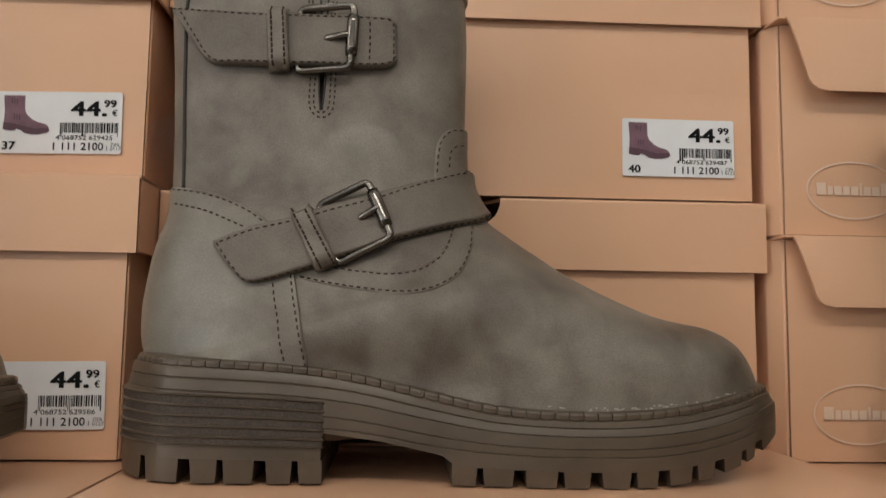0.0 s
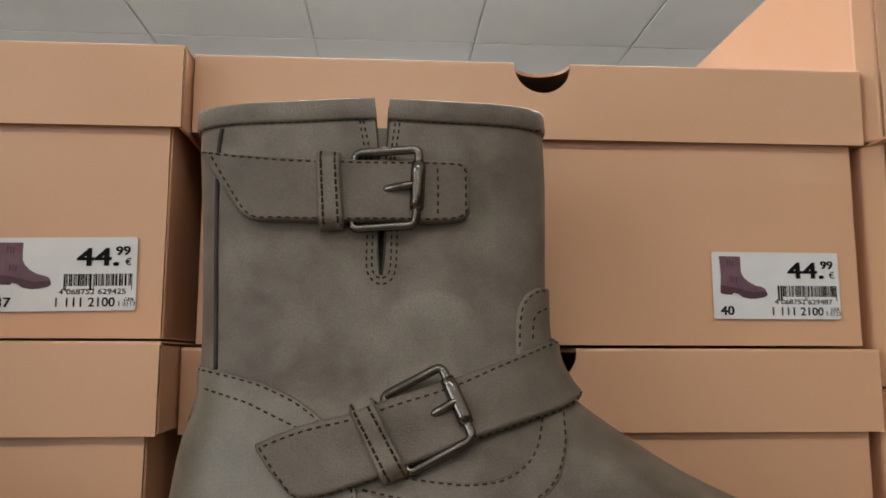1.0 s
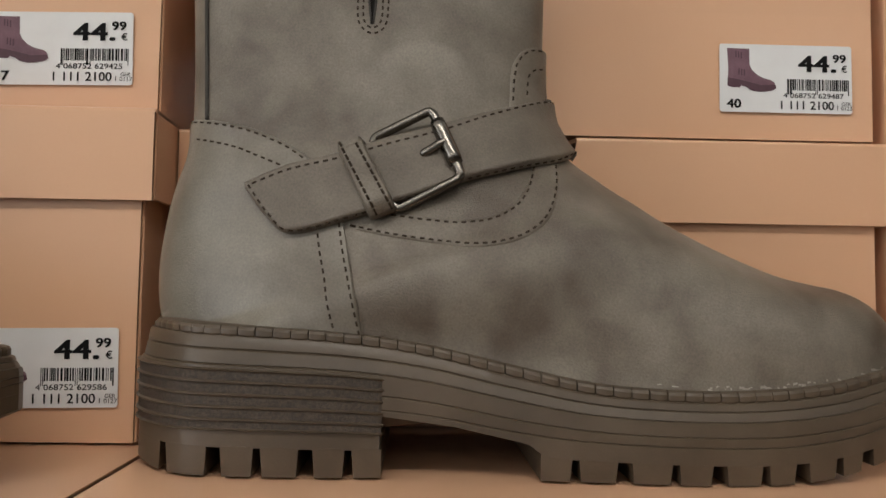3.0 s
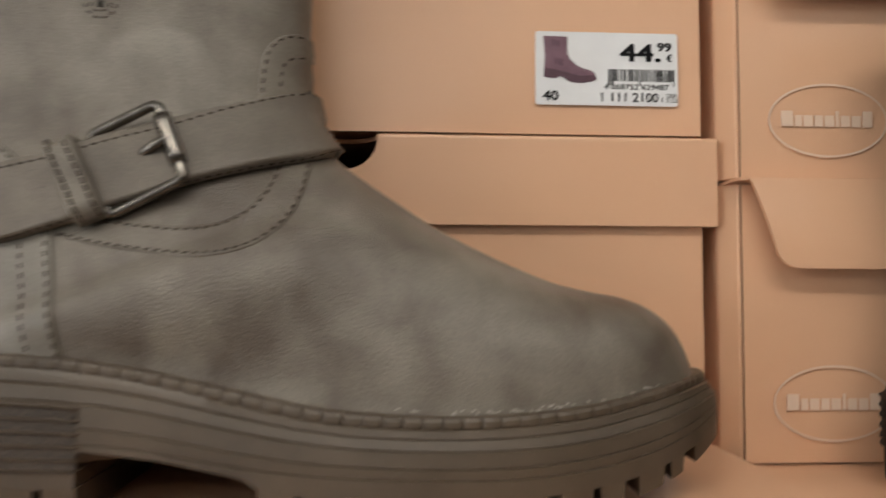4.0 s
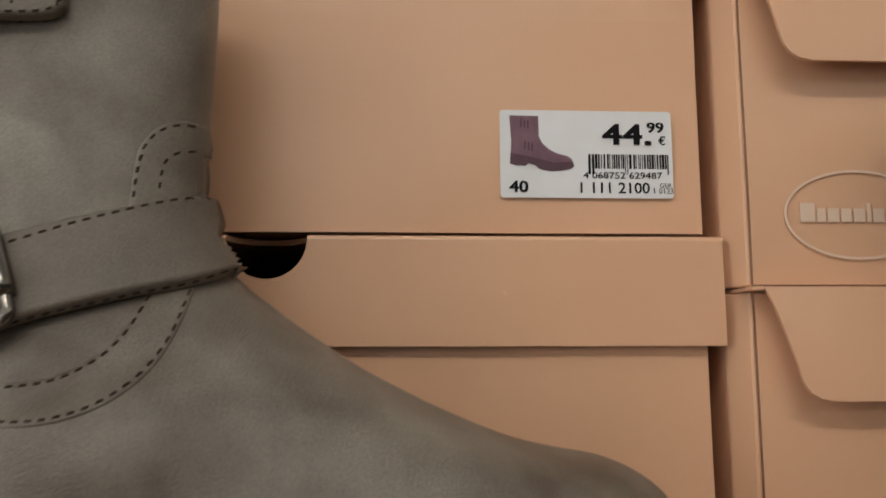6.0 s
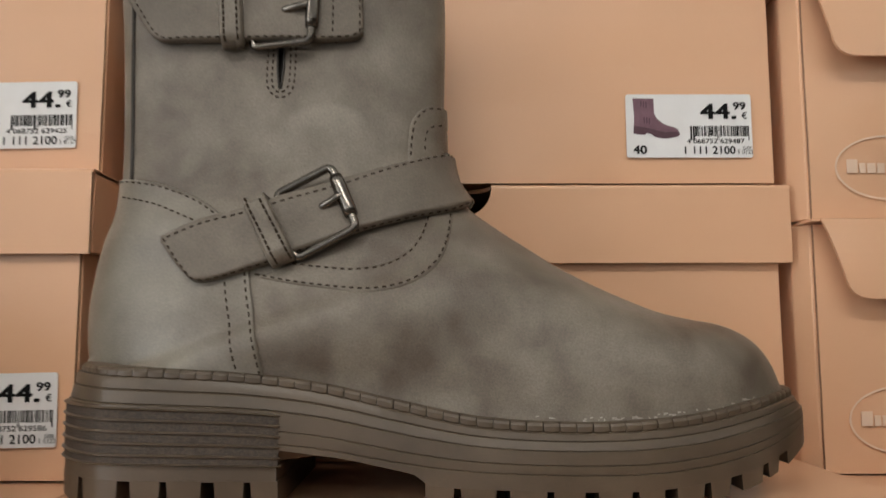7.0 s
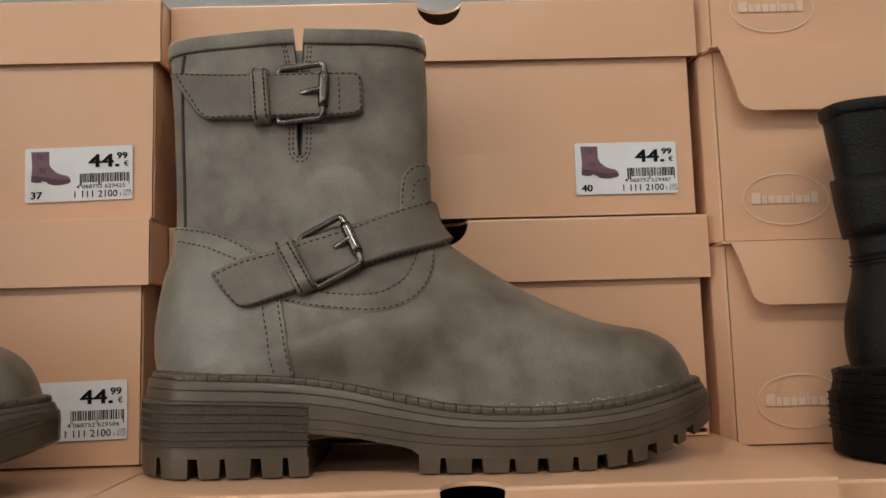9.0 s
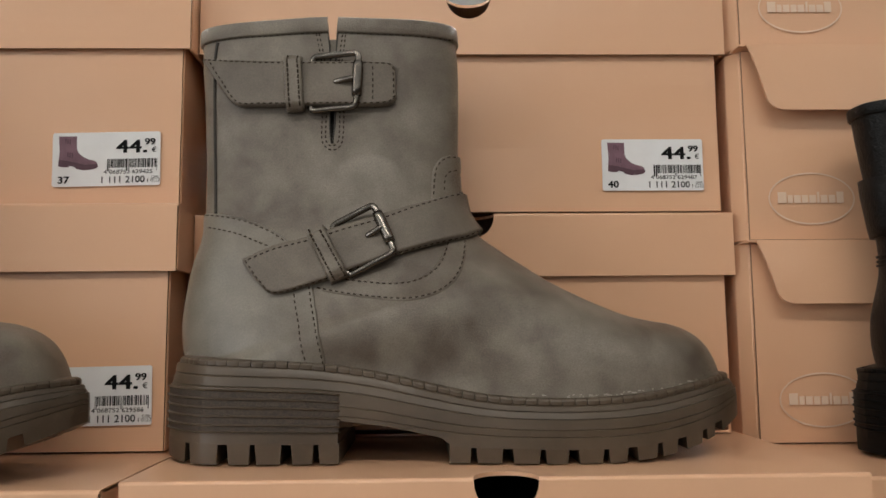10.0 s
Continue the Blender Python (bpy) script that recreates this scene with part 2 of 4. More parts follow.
    tagged(mesh_object("ceiling", bm, [PANEL]), "off-white suspended panel ceiling with grey joints", "ceiling", kind="structure")


room()


def pendant_light(x, y):
    """An added lamp, never in view: flat, linear, on two wires, shining down and up."""
    lamp = empty("pendant_light", pose(x, y, CEILING))
    bm = bmesh.new()
    add_box(bm, (-0.62, -0.10, -0.240), (0.62, 0.10, -0.200), 0.004, 1)
    part("housing", bm, WALL, lamp)
    for sx in (-0.45, 0.45):
        bm = bmesh.new()
        add_box(bm, (sx - 0.002, -0.002, -0.20), (sx + 0.002, 0.002, 0.0))
        part("wire", bm, METAL, lamp)
    tagged(lamp, "added unseen linear lamp under the ceiling", "ceiling lamp", "pendant lamps")


for lx, ly in LAMPS:
    pendant_light(lx, ly)


# ------------------------------------------------------------------ shoe boxes
THICK = 0.0018
LID = 0.038


def ripple(x, z, seed):
    return 0.0007 * noise.noise(Vector((x * 14 + seed, z * 30, seed * 1.7)))


def card_face(bm, x0, x1, z0, z1, y, seed, hole=None, flip=False, amount=1.0):
    """An upright card panel with slight waviness; hole: centre and radius of a half round cut in its top edge."""
    n = 24
    xs = [x0 + (x1 - x0) * i / n for i in range(n + 1)]
    top = []
    if hole:
        cx, r = hole
        xs_l = [x for x in xs if x < cx - r - 0.004]
        xs_r = [x for x in xs if x > cx + r + 0.004]
        arc = [(cx - r * math.cos(math.pi * k / 14), z1 - r * math.sin(math.pi * k / 14)) for k in range(15)]
        top = [(x, z1) for x in xs_l] + arc + [(x, z1) for x in xs_r]
    else:
        top = [(x, z1) for x in xs]
    cols = [(x, z0, z) for x, z in top]
    rows = 6
    front, back = [], []
    for x, za, zb in cols:
        f, b = [], []
        for k in range(rows + 1):
            z = za + (zb - za) * k / rows
            dy = amount * ripple(x, z, seed)
            f.append(bm.verts.new((x, y + dy, z)))
            b.append(bm.verts.new((x, y + dy + THICK, z)))
        front.append(f)
        back.append(b)
    for i in range(len(cols) - 1):
        for k in range(rows):
            bm.faces.new((front[i][k], front[i + 1][k], front[i + 1][k + 1], front[i][k + 1]))
            bm.faces.new((back[i][k], back[i][k + 1], back[i + 1][k + 1], back[i + 1][k]))
        for k in (0, rows):
            bm.faces.new((front[i][k], back[i][k], back[i + 1][k], front[i + 1][k])).material_index = 1
    for i in (0, -1):
        for k in range(rows):
            bm.faces.new((front[i][k], front[i][k + 1], back[i][k + 1], back[i][k])).material_index = 1


def lidded_box(x0, y0, z0, width=0.313, depth=0.24, height=0.130, label="", hole=True, seed=1.0, group="stacked shoe boxes", gap=0.0):
    """A shoe box with a lift-off lid that has a round finger hole over its front top fold."""
    box = empty("shoe_box", pose(x0, y0, z0))
    bm = bmesh.new()
    wall = height - 0.017
    card_face(bm, 0.0008, width - 0.0008, gap, wall, 0.0, seed)
    card_face(bm, 0.0008, width - 0.0008, 0.0, wall, depth - THICK, seed + 3, amount=0.0)
    for xa in (0.0, width - THICK):
        add_box(bm, (xa, THICK, 0.0), (xa + THICK, depth - THICK, wall), 0.0004, 1)
    add_box(bm, (THICK, THICK, 0.0004), (width - THICK, depth - THICK, THICK))
    part("body", bm, [CARD, CARD_RAW], box)
    # added black block, the box's inner shade seen through hole and gap
    bm = bmesh.new()
    add_box(bm, (0.004, 0.004, 0.003), (width - 0.004, depth - 0.004, wall - 0.002), 0.004, 1)
    part("tissue_filling", bm, INSIDE, box, "black filling for the shade inside the box")
    # lid
    g = 0.0048
    a, b, c, d = -g, width + g, -0.0042, depth + 0.0042
    r = 0.0137
    cx = width / 2 + 0.003
    bm = bmesh.new()
    fold = 0.0016
    card_face(bm, a + 0.0003, b - 0.0003, height - LID, height - fold, c, seed + 7, (cx, r) if hole else None, amount=1.0)
    for xa, xb in (((a, cx - r), (cx + r, b)) if hole else ((a, b),)):
        xs = [xa + (xb - xa) * k / 12 for k in range(13)]
        strip = []
        for x in xs:
            dy = ripple(x, height - fold, seed + 7)
            strip.append([bm.verts.new((x, c + fold - fold * math.cos(q) + dy * math.cos(q), height - fold + fold * math.sin(q))) for q in [math.pi / 2 * k / 5 for k in range(6)]])
        for p, q in zip(strip, strip[1:]):
            for k in range(5):
                f = bm.faces.new((p[k], q[k], q[k + 1], p[k + 1]))
                f.smooth = True
    card_face(bm, a, b, height - LID, height - 0.0003, d - THICK, seed + 9, amount=0.0)
    for xa in (a, b - THICK):
        add_box(bm, (xa, c + THICK + 0.0012, height - LID + 0.0006 * math.sin(seed * 5 + xa * 40)), (xa + THICK, d - THICK, height - 0.0003), 0.0004, 1)
    if hole:
        arc = [(cx - r * math.cos(math.pi * k / 14), c + fold + r * math.sin(math.pi * k / 14)) for k in range(15)]
        outline = [(a, c + fold)] + arc + [(b, c + fold), (b, d), (a, d)]
    else:
        outline = [(a, c + fold), (b, c + fold), (b, d), (a, d)]
    add_plate(bm, outline, lambda u, v, w: (u, v, height + w - THICK), THICK)
    part("lid", bm, [CARD, CARD_RAW], box)
    tagged(box, label or "peach cardboard shoe box with a lift-off lid", "shoe box", group)
    return box


def text_part(name, body, size, x, z, parent, bold=0.0, stretch=1.0, align="LEFT", y=-0.00025, spacing=1.0):
    curve = bpy.data.curves.new(name, "FONT")
    curve.body, curve.size, curve.align_x, curve.space_character = body, size, align, spacing
    curve.resolution_u = 3
    holder = bpy.data.objects.new(name, curve)
    flat = bpy.data.meshes.new_from_object(holder)
    bpy.data.objects.remove(holder)
    bm = bmesh.new()
    shifts = [(0, 0)] if not bold else [(dx * bold, dz * bold * 0.6) for dx in (-1, -0.5, 0, 0.5, 1) for dz in (-1, 1)]
    for n, (dx, dz) in enumerate(shifts):
        flat.transform(Matrix.Translation((dx, dz, 0.000004 * n)))
        bm.from_mesh(flat)
        flat.transform(Matrix.Translation((-dx, -dz, -0.000004 * n)))
    bpy.data.meshes.remove(flat)
    bm.transform(Matrix.Translation((x, y, z)) @ Matrix.Rotation(radians(90), 4, "X") @ Matrix.Diagonal((stretch, 1, 1, 1)))
    me = bpy.data.meshes.new(name)
    bm.to_mesh(me)
    bm.free()
    me.materials.append(INK)
    ob = new(name, me)
    ob.parent = parent
    return ob


PLUM = mottled("plum_print", (0.205, 0.108, 0.140), (0.145, 0.072, 0.096), 0.6, 120.0, 900.0, 0.02)
PLUM_DARK = mottled("dark_plum_print", (0.105, 0.045, 0.065), (0.08, 0.035, 0.05), 0.6, 120.0, 900.0, 0.02)
U = 0.062 / 895


def price_label(box, x, z, size_text, code, small, tilt=0.0):
    """A white price sticker, 62 x 32 mm, lower left corner at x, z on the box's front."""
    w, h, r = 0.062, 0.0318, 0.0012
    bm = bmesh.new()
    outline = []
    for cx, cz, a0 in ((r, r, 180), (w - r, r, 270), (w - r, h - r, 0), (r, h - r, 90)):
        outline += [(cx + r * math.cos(radians(a0 + 30 * k)), cz + r * math.sin(radians(a0 + 30 * k))) for k in range(4)]
    add_plate(bm, outline, lambda u, v, d: (u, d, v), 0.0003)
    sticker = part("price_label", bm, PAPER, box, "white price sticker with black print")
    sticker.matrix_basis = pose(x, -0.0012, z, 0, tilt, 0)

    def at(px, py):
        return (px - 45) * U, h - (py - 45) * U * 1.015

    ax, az = at(572, 217)
    text_part("price_text", "44.", 0.0106, ax + 0.0004, az - 0.0002, sticker, 0.00034, 1.32, spacing=1.06)
    ax, az = at(812, 155)
    text_part("cents_text", "99", 0.0052, ax - 0.0002, az, sticker, 0.00014, 1.22)
    ax, az = at(868, 220)
    text_part("euro_sign", "\u20ac", 0.0043, ax, az, sticker, 0.00005, 1.0)
    ax, az = at(92, 470)
    if size_text:
        text_part("size_text", size_text, 0.0058, ax, az, sticker, 0.00016, 1.15)
    ax, az = at(440, 472)
    text_part("article_number", "1 111 2100", 0.0055, ax, az, sticker, 0.00007, 1.04)
    ax, az = at(828, 472)
    text_part("article_digit", "1", 0.0030, ax, az, sticker, 0.00004)
    ax, az = at(866, 443)
    text_part("country_text", "GER", 0.0024, ax, az, sticker)
    ax, az = at(862, 473)
    text_part("batch_text", small, 0.0027, ax, az, sticker)
    ax, az = at(472, 397)
    text_part("code_text", code, 0.0033, ax, az, sticker, 0.00002, 1.22)
    # bar code
    bm = bmesh.new()
    rng = random.Random(code)
    px = 500.0
    n = 0
    while px < 914:
        wide = rng.choice((4, 4, 8, 8, 12))
        long_bar = n < 2 or 13 < n < 16 or px > 900
        u0, v1 = at(px, 272)
        u1, v0 = at(min(px + wide, 918), 374 if long_bar else 346)
        add_box(bm, (u0, -0.0002, v0), (u1, -0.00005, v1))
        px += wide + rng.choice((4, 4, 7, 10))
        n += 1
    tagged(part("bar_code", bm, INK, sticker), kind="stuff")
    # printed picture of the boot
    bm = bmesh.new()
    leg = [(95, 74), (245, 76), (246, 180), (262, 215), (300, 250), (345, 272), (390, 282), (412, 295), (422, 318), (320, 322), (240, 300), (180, 290), (100, 280), (104, 200)]
    add_plate(bm, [at(*p) for p in leg], lambda u, v, d: (u, -0.00012 + d, v), 0.0001)
    part("boot_print", bm, PLUM, sticker, "flat plum print of an ankle boot")
    bm = bmesh.new()
    sole = [(98, 270), (180, 284), (250, 300), (320, 318), (420, 312), (426, 335), (405, 350), (350, 360), (300, 362), (250, 352), (225, 332), (190, 322), (178, 335), (130, 334), (96, 325)]
    add_plate(bm, [at(*p) for p in sole], lambda u, v, d: (u, -0.00026 + d, v), 0.0001)
    for bx, by in ((150, 92), (170, 208)):
        for k in range(3):
            u0, v1 = at(bx + 18 * k, by + 4 * k)
            add_box(bm, (u0, -0.00026, v1 - 0.003), (u0 + 0.0006, -0.00016, v1))
    part("sole_print", bm, PLUM_DARK, sticker)
    return sticker


def tuck_box(x0, y0, z0, width=0.30, depth=0.30, height=0.118, seed=1.0, low=0.0375):
    """A shoe box whose top folds over into a front flap with slanted, rounded ends."""
    box = empty("flap_box", pose(x0, y0, z0))
    bm = bmesh.new()
    # body, its front left corner rounded off behind the front panel
    outline = [(0.0, 0.010), (0.0055, 0.0015), (width - 0.0055, 0.0015), (width, 0.010), (width, depth), (0.0, depth)]
    add_plate(bm, outline, lambda u, v, w: (u, v, w), height - 0.0012)
    bmesh.ops.bevel(bm, geom=bm.edges[:], offset=0.0006, segments=1, affect="EDGES")
    part("body", bm, [CARD, CARD_RAW], box)
    bm = bmesh.new()
    card_face(bm, 0.0062, width - 0.0062, 0.0004, height - 0.002, -0.0010, seed, amount=1.0)
    part("front_panel", bm, [CARD, CARD_RAW], box)
    # top with its flap
    bm = bmesh.new()
    add_plate(bm, [(0.002, -0.0085), (width - 0.002, -0.0085), (width - 0.002, depth), (0.002, depth)], lambda u, v, w: (u, v, height - 0.0012 + w), 0.0012)
    left = [(0.0060, 0.0), (0.0080, 0.004), (0.0150, low - 0.010)]
    left += [(0.0150 + 0.0105 * (1 - math.cos(k * math.pi / 12)), low - 0.010 + 0.010 * math.sin(k * math.pi / 12)) for k in range(1, 7)]

    def hang(u, v, w):
        bulge = 0.0030 * math.sin(min(1.0, v / low) * math.pi * 0.55) + 0.0004 * noise.noise(Vector((u * 12, v * 30, seed)))
        return (u, -0.0085 - bulge - 0.0012 + w, height - 0.0004 - v)

    n = 30
    rows = 10
    def edge(v):
        return float(np.interp(v, [q[1] for q in left], [q[0] for q in left]))
    front, back = [], []
    for k in range(rows + 1):
        v = low * (1 - (1 - k / rows) ** 1.6)
        e = edge(v)
        us = [e + (width - 2 * e) * i / n for i in range(n + 1)]
        front.append([bm.verts.new(hang(u, v, 0.0)) for u in us])
        back.append([bm.verts.new(hang(u, v, 0.0013)) for u in us])
    for k in range(rows):
        for i in range(n):
            bm.faces.new((front[k][i], front[k][i + 1], front[k + 1][i + 1], front[k + 1][i]))
            bm.faces.new((back[k][i], back[k + 1][i], back[k + 1][i + 1], back[k][i + 1]))
        for i in (0, n):
            bm.faces.new((front[k][i], front[k + 1][i], back[k + 1][i], back[k][i]))
    for i in range(n):
        bm.faces.new((front[rows][i], front[rows][i + 1], back[rows][i + 1], back[rows][i]))
    part("top_flap", bm, CARD, box, "folded card flap with slanted rounded ends", smooth=False)
    # printed oval with a bar for the name
    bm = bmesh.new()
    ox, oz, ra, rb, line = 0.0440, 0.0248, 0.0262, 0.0158, 0.0009
    n = 48
    rings = []
    for da, w in ((0.0, 0.0), (line, 0.0)):
        rings.append([bm.verts.new((ox + (ra - da) * math.cos(2 * math.pi * k / n), -0.0021, oz + (rb - da) * math.sin(2 * math.pi * k / n))) for k in range(n)])
    for k in range(n):
        bm.faces.new((rings[0][k], rings[0][(k + 1) % n], rings[1][(k + 1) % n], rings[1][k]))
    logo = part("oval_print", bm, LOGO, box, "pale printed oval with plain bars")
    u = ox - 0.0205
    for k, (w, h) in enumerate(((0.0052, 0.0066), (0.0030, 0.0048), (0.0040, 0.0048), (0.0036, 0.0048), (0.0040, 0.0048), (0.0014, 0.0068), (0.0040, 0.0048), (0.0040, 0.0048), (0.0042, 0.0068))):
        bm = bmesh.new()
        add_box(bm, (u, -0.0022, oz - 0.0027), (u + w, -0.00205, oz - 0.0027 + h))
        part("name_bar", bm, LOGO, logo)
        u += w + 0.0008
    tagged(box, "peach cardboard shoe box with folded front flap and oval print", "shoe box", "flap boxes in one stack")
    return box


BASE = 1.1425
FRONT_MID, FRONT_LEFT, FRONT_LEFT_TOP, FRONT_RIGHT = 0.472, 0.4412, 0.4562, 0.4640
# middle stack
box_b = lidded_box(-0.092, FRONT_MID, BASE, seed=1.3, height=0.1315, gap=0.0045)
box_a = lidded_box(-0.092, FRONT_MID, BASE + 0.1330, seed=2.9, height=0.1350)
price_label(box_a, 0.240, 0.0125, "40", "4 068752 629487", "0123")
price_label(box_b, 0.2365, 0.0085, "", "4 068752 629487", "0123")
# left stack
box_d = lidded_box(-0.415, FRONT_LEFT, BASE - 0.002, seed=4.1, height=0.1355)
box_c = lidded_box(-0.415, FRONT_LEFT_TOP, BASE + 0.1350, seed=5.7, height=0.131)
price_label(box_c, 0.2395, 0.011, "37", "4 068752 629425", "0117", -1.0)
price_label(box_d, 0.2440, 0.0132, "", "4 068752 629586", "0127", -1.0)
# right stack of flap boxes
for k in range(3):
    tuck_box(0.2275, FRONT_RIGHT, BASE - 0.0050 + 0.1188 * k, seed=7.0 + k, low=(0.0372, 0.0412, 0.0385)[k])
# row that carries them, stepped forward
tagged(lidded_box(-0.0825, 0.3415, BASE - 0.1325, width=0.305, height=0.1320, depth=0.37, seed=9.1), "peach cardboard shoe box lying under the display boot", group="shoe boxes in the row below")
tagged(lidded_box(-0.4120, 0.3395, BASE - 0.1352, height=0.1320, depth=0.34, seed=9.9), "peach cardboard shoe box in the row below", group="shoe boxes in the row below")
tagged(lidded_box(0.2370, 0.3600, BASE - 0.1375, height=0.1320, depth=0.41, width=0.33, seed=8.3), "peach cardboard shoe box in the row below", group="shoe boxes in the row below")


def display_table():
    t = empty("display_table", pose(0.06, 0.55, 0.0))
    top = BASE - 0.1460
    bm = bmesh.new()
    add_box(bm, (-0.75, -0.28, top - 0.04), (0.75, 0.35, top), 0.004)
    part("tabletop", bm, TABLE, t)
    for sx in (-0.7, 0.7):
        for sy in (-0.23, 0.30):
            bm = bmesh.new()
            add_box(bm, (sx - 0.025, sy - 0.025, 0.0), (sx + 0.025, sy + 0.025, top - 0.04), 0.003)
            part("leg", bm, TABLE, t)
    tagged(t, "plain pale display table under the shoe boxes", "table")


display_table()

# ------------------------------------------------------------------ boot
YC = 0.416
# half width of the sole along its length
PLAN = [(-0.0925, 0.0), (-0.0910, 0.010), (-0.0875, 0.0195), (-0.0810, 0.0290), (-0.072, 0.0375), (-0.060, 0.0425), (-0.03, 0.0445), (0.0, 0.0440), (0.03, 0.0450), (0.06, 0.0475),
        (0.09, 0.0498), (0.12, 0.0495), (0.145, 0.0455), (0.165, 0.0380), (0.180, 0.0285), (0.190, 0.0180), (0.196, 0.0095), (0.1985, 0.0)]
plan = table(PLAN, True)
welt_low = table([(-0.100, 1.1925), (-0.043, 1.1900), (-0.016, 1.1885), (0.010, 1.1850), (0.037, 1.1790), (0.064, 1.1735), (0.090, 1.1715), (0.117, 1.1715), (0.144, 1.1735), (0.166, 1.1770), (0.185, 1.1800), (0.1985, 1.1810)], True)
SECTIONS = [  # outer x, z, inner x, z, half width, depth of the centre line
    (-0.0835, 1.3690, 0.0545, 1.3720, 0.0220, 0.424), (-0.0825, 1.3470, 0.0560, 1.3480, 0.0220, 0.424), (-0.0813, 1.3280, 0.0560, 1.3270, 0.0225, 0.424), (-0.0798, 1.2960, 0.0555, 1.3030, 0.0235, 0.423),
    (-0.0792, 1.2710, 0.0555, 1.2850, 0.0250, 0.422), (-0.0800, 1.2560, 0.0570, 1.2720, 0.0270, 0.422), (-0.0840, 1.2410, 0.0605, 1.2640, 0.0300, 0.421), (-0.0870, 1.2260, 0.0650, 1.2580, 0.0315, 0.421),
    (-0.0880, 1.2110, 0.0700, 1.2535, 0.0335, 0.420), (-0.0865, 1.1970, 0.0755, 1.2495, 0.0355, 0.419), (-0.0820, 1.1885, 0.0810, 1.2455, 0.0370, 0.418), (-0.0650, 1.1870, 0.0890, 1.2400, 0.0390, 0.416),
    (-0.0250, 1.1850, 0.0990, 1.2335, 0.0400, 0.416), (0.0200, 1.1790, 0.1120, 1.2265, 0.0390, 0.416), (0.0650, 1.1690, 0.1270, 1.2195, 0.0400, 0.416), (0.1000, 1.1670, 0.1410, 1.2140, 0.0395, 0.416),
    (0.1280, 1.1675, 0.1540, 1.2110, 0.0360, 0.416), (0.1480, 1.1690, 0.1640, 1.2092, 0.0320, 0.416), (0.1620, 1.1710, 0.1725, 1.2060, 0.0270, 0.416), (0.1730, 1.1730, 0.1795, 1.2010, 0.0210, 0.416),
    (0.1810, 1.1745, 0.1845, 1.1940, 0.0150, 0.416), (0.1860, 1.1755, 0.1875, 1.1860, 0.0085, 0.416), (0.1885, 1.1765, 0.1887, 1.1800, 0.0020, 0.416)]


def loft_ring(row, inset, grow=0.0, around=28):
    ox, oz, ix, iz, w, yc = row
    o, i = Vector((ox, oz)), Vector((ix, iz))
    d = (i - o).normalized() * grow
    o, i, w = o - d, i + d, w + grow
    w0 = max(0.0, plan(ox) - inset) if oz < 1.1945 else 0.0
    near, far = [], []
    for k in range(around + 1):
        s = 0.5 - 0.5 * math.cos(math.pi * k / around)
        power = 2.3 + (0.3 if s > 0.5 else 0.5) * max(0.0, min(1.0, (oz - 1.29) / 0.06))
        e = max(0.0, 1 - abs(2 * s - 1) ** power) ** (1 / power)
        c = max(0.0, 1 - s * s) ** 0.5
        half = ((w * e) ** 9 + (w0 * c) ** 9) ** (1 / 9)
        p = o.lerp(i, s)
        near.append(Vector((p.x, yc - half, p.y)))
        far.append(Vector((p.x, yc + half, p.y)))
    return near + far[::-1]


def skin(bm, rings):
    made = [[bm.verts.new(p) for p in ring] for ring in rings]
    n = len(made[0])
    for a, b in zip(made, made[1:]):
        for k in range(n):
            bm.faces.new((a[k], a[(k + 1) % n], b[(k + 1) % n], b[k]))
    bmesh.ops.remove_doubles(bm, verts=bm.verts, dist=0.00005)
    return made


def build_upper():
    bm = bmesh.new()
    skin(bm, [loft_ring(row, 0.0065) for row in spline(SECTIONS, 150)])
    return bm


def build_collar():
    """The folded band round the top of the shaft."""
    bm = bmesh.new()
    rows = spline(SECTIONS[:3], 61)
    rings = [loft_ring(rows[0], 0, -0.0022)]
    for k, grow in ((0, -0.0016), (0, 0.0002), (1, 0.0010), (3, 0.0014), (8, 0.0015), (12, 0.0015), (13, 0.0010), (13, -0.0002)):
        rings.append(loft_ring(rows[k], 0, grow))
    skin(bm, rings)
    for v in bm.verts:  # the rim dips at the ends and lifts to the slit
        v.co.z += 0.0012 * math.exp(-((v.co.x + 0.016) / 0.02) ** 2)
    return bm


# edges of the slit: height, left, right
SLIT = [(1.303, -0.0106, -0.0100), (1.312, -0.0117, -0.0090), (1.345, -0.0112, -0.0090), (1.378, -0.0140, -0.0074)]


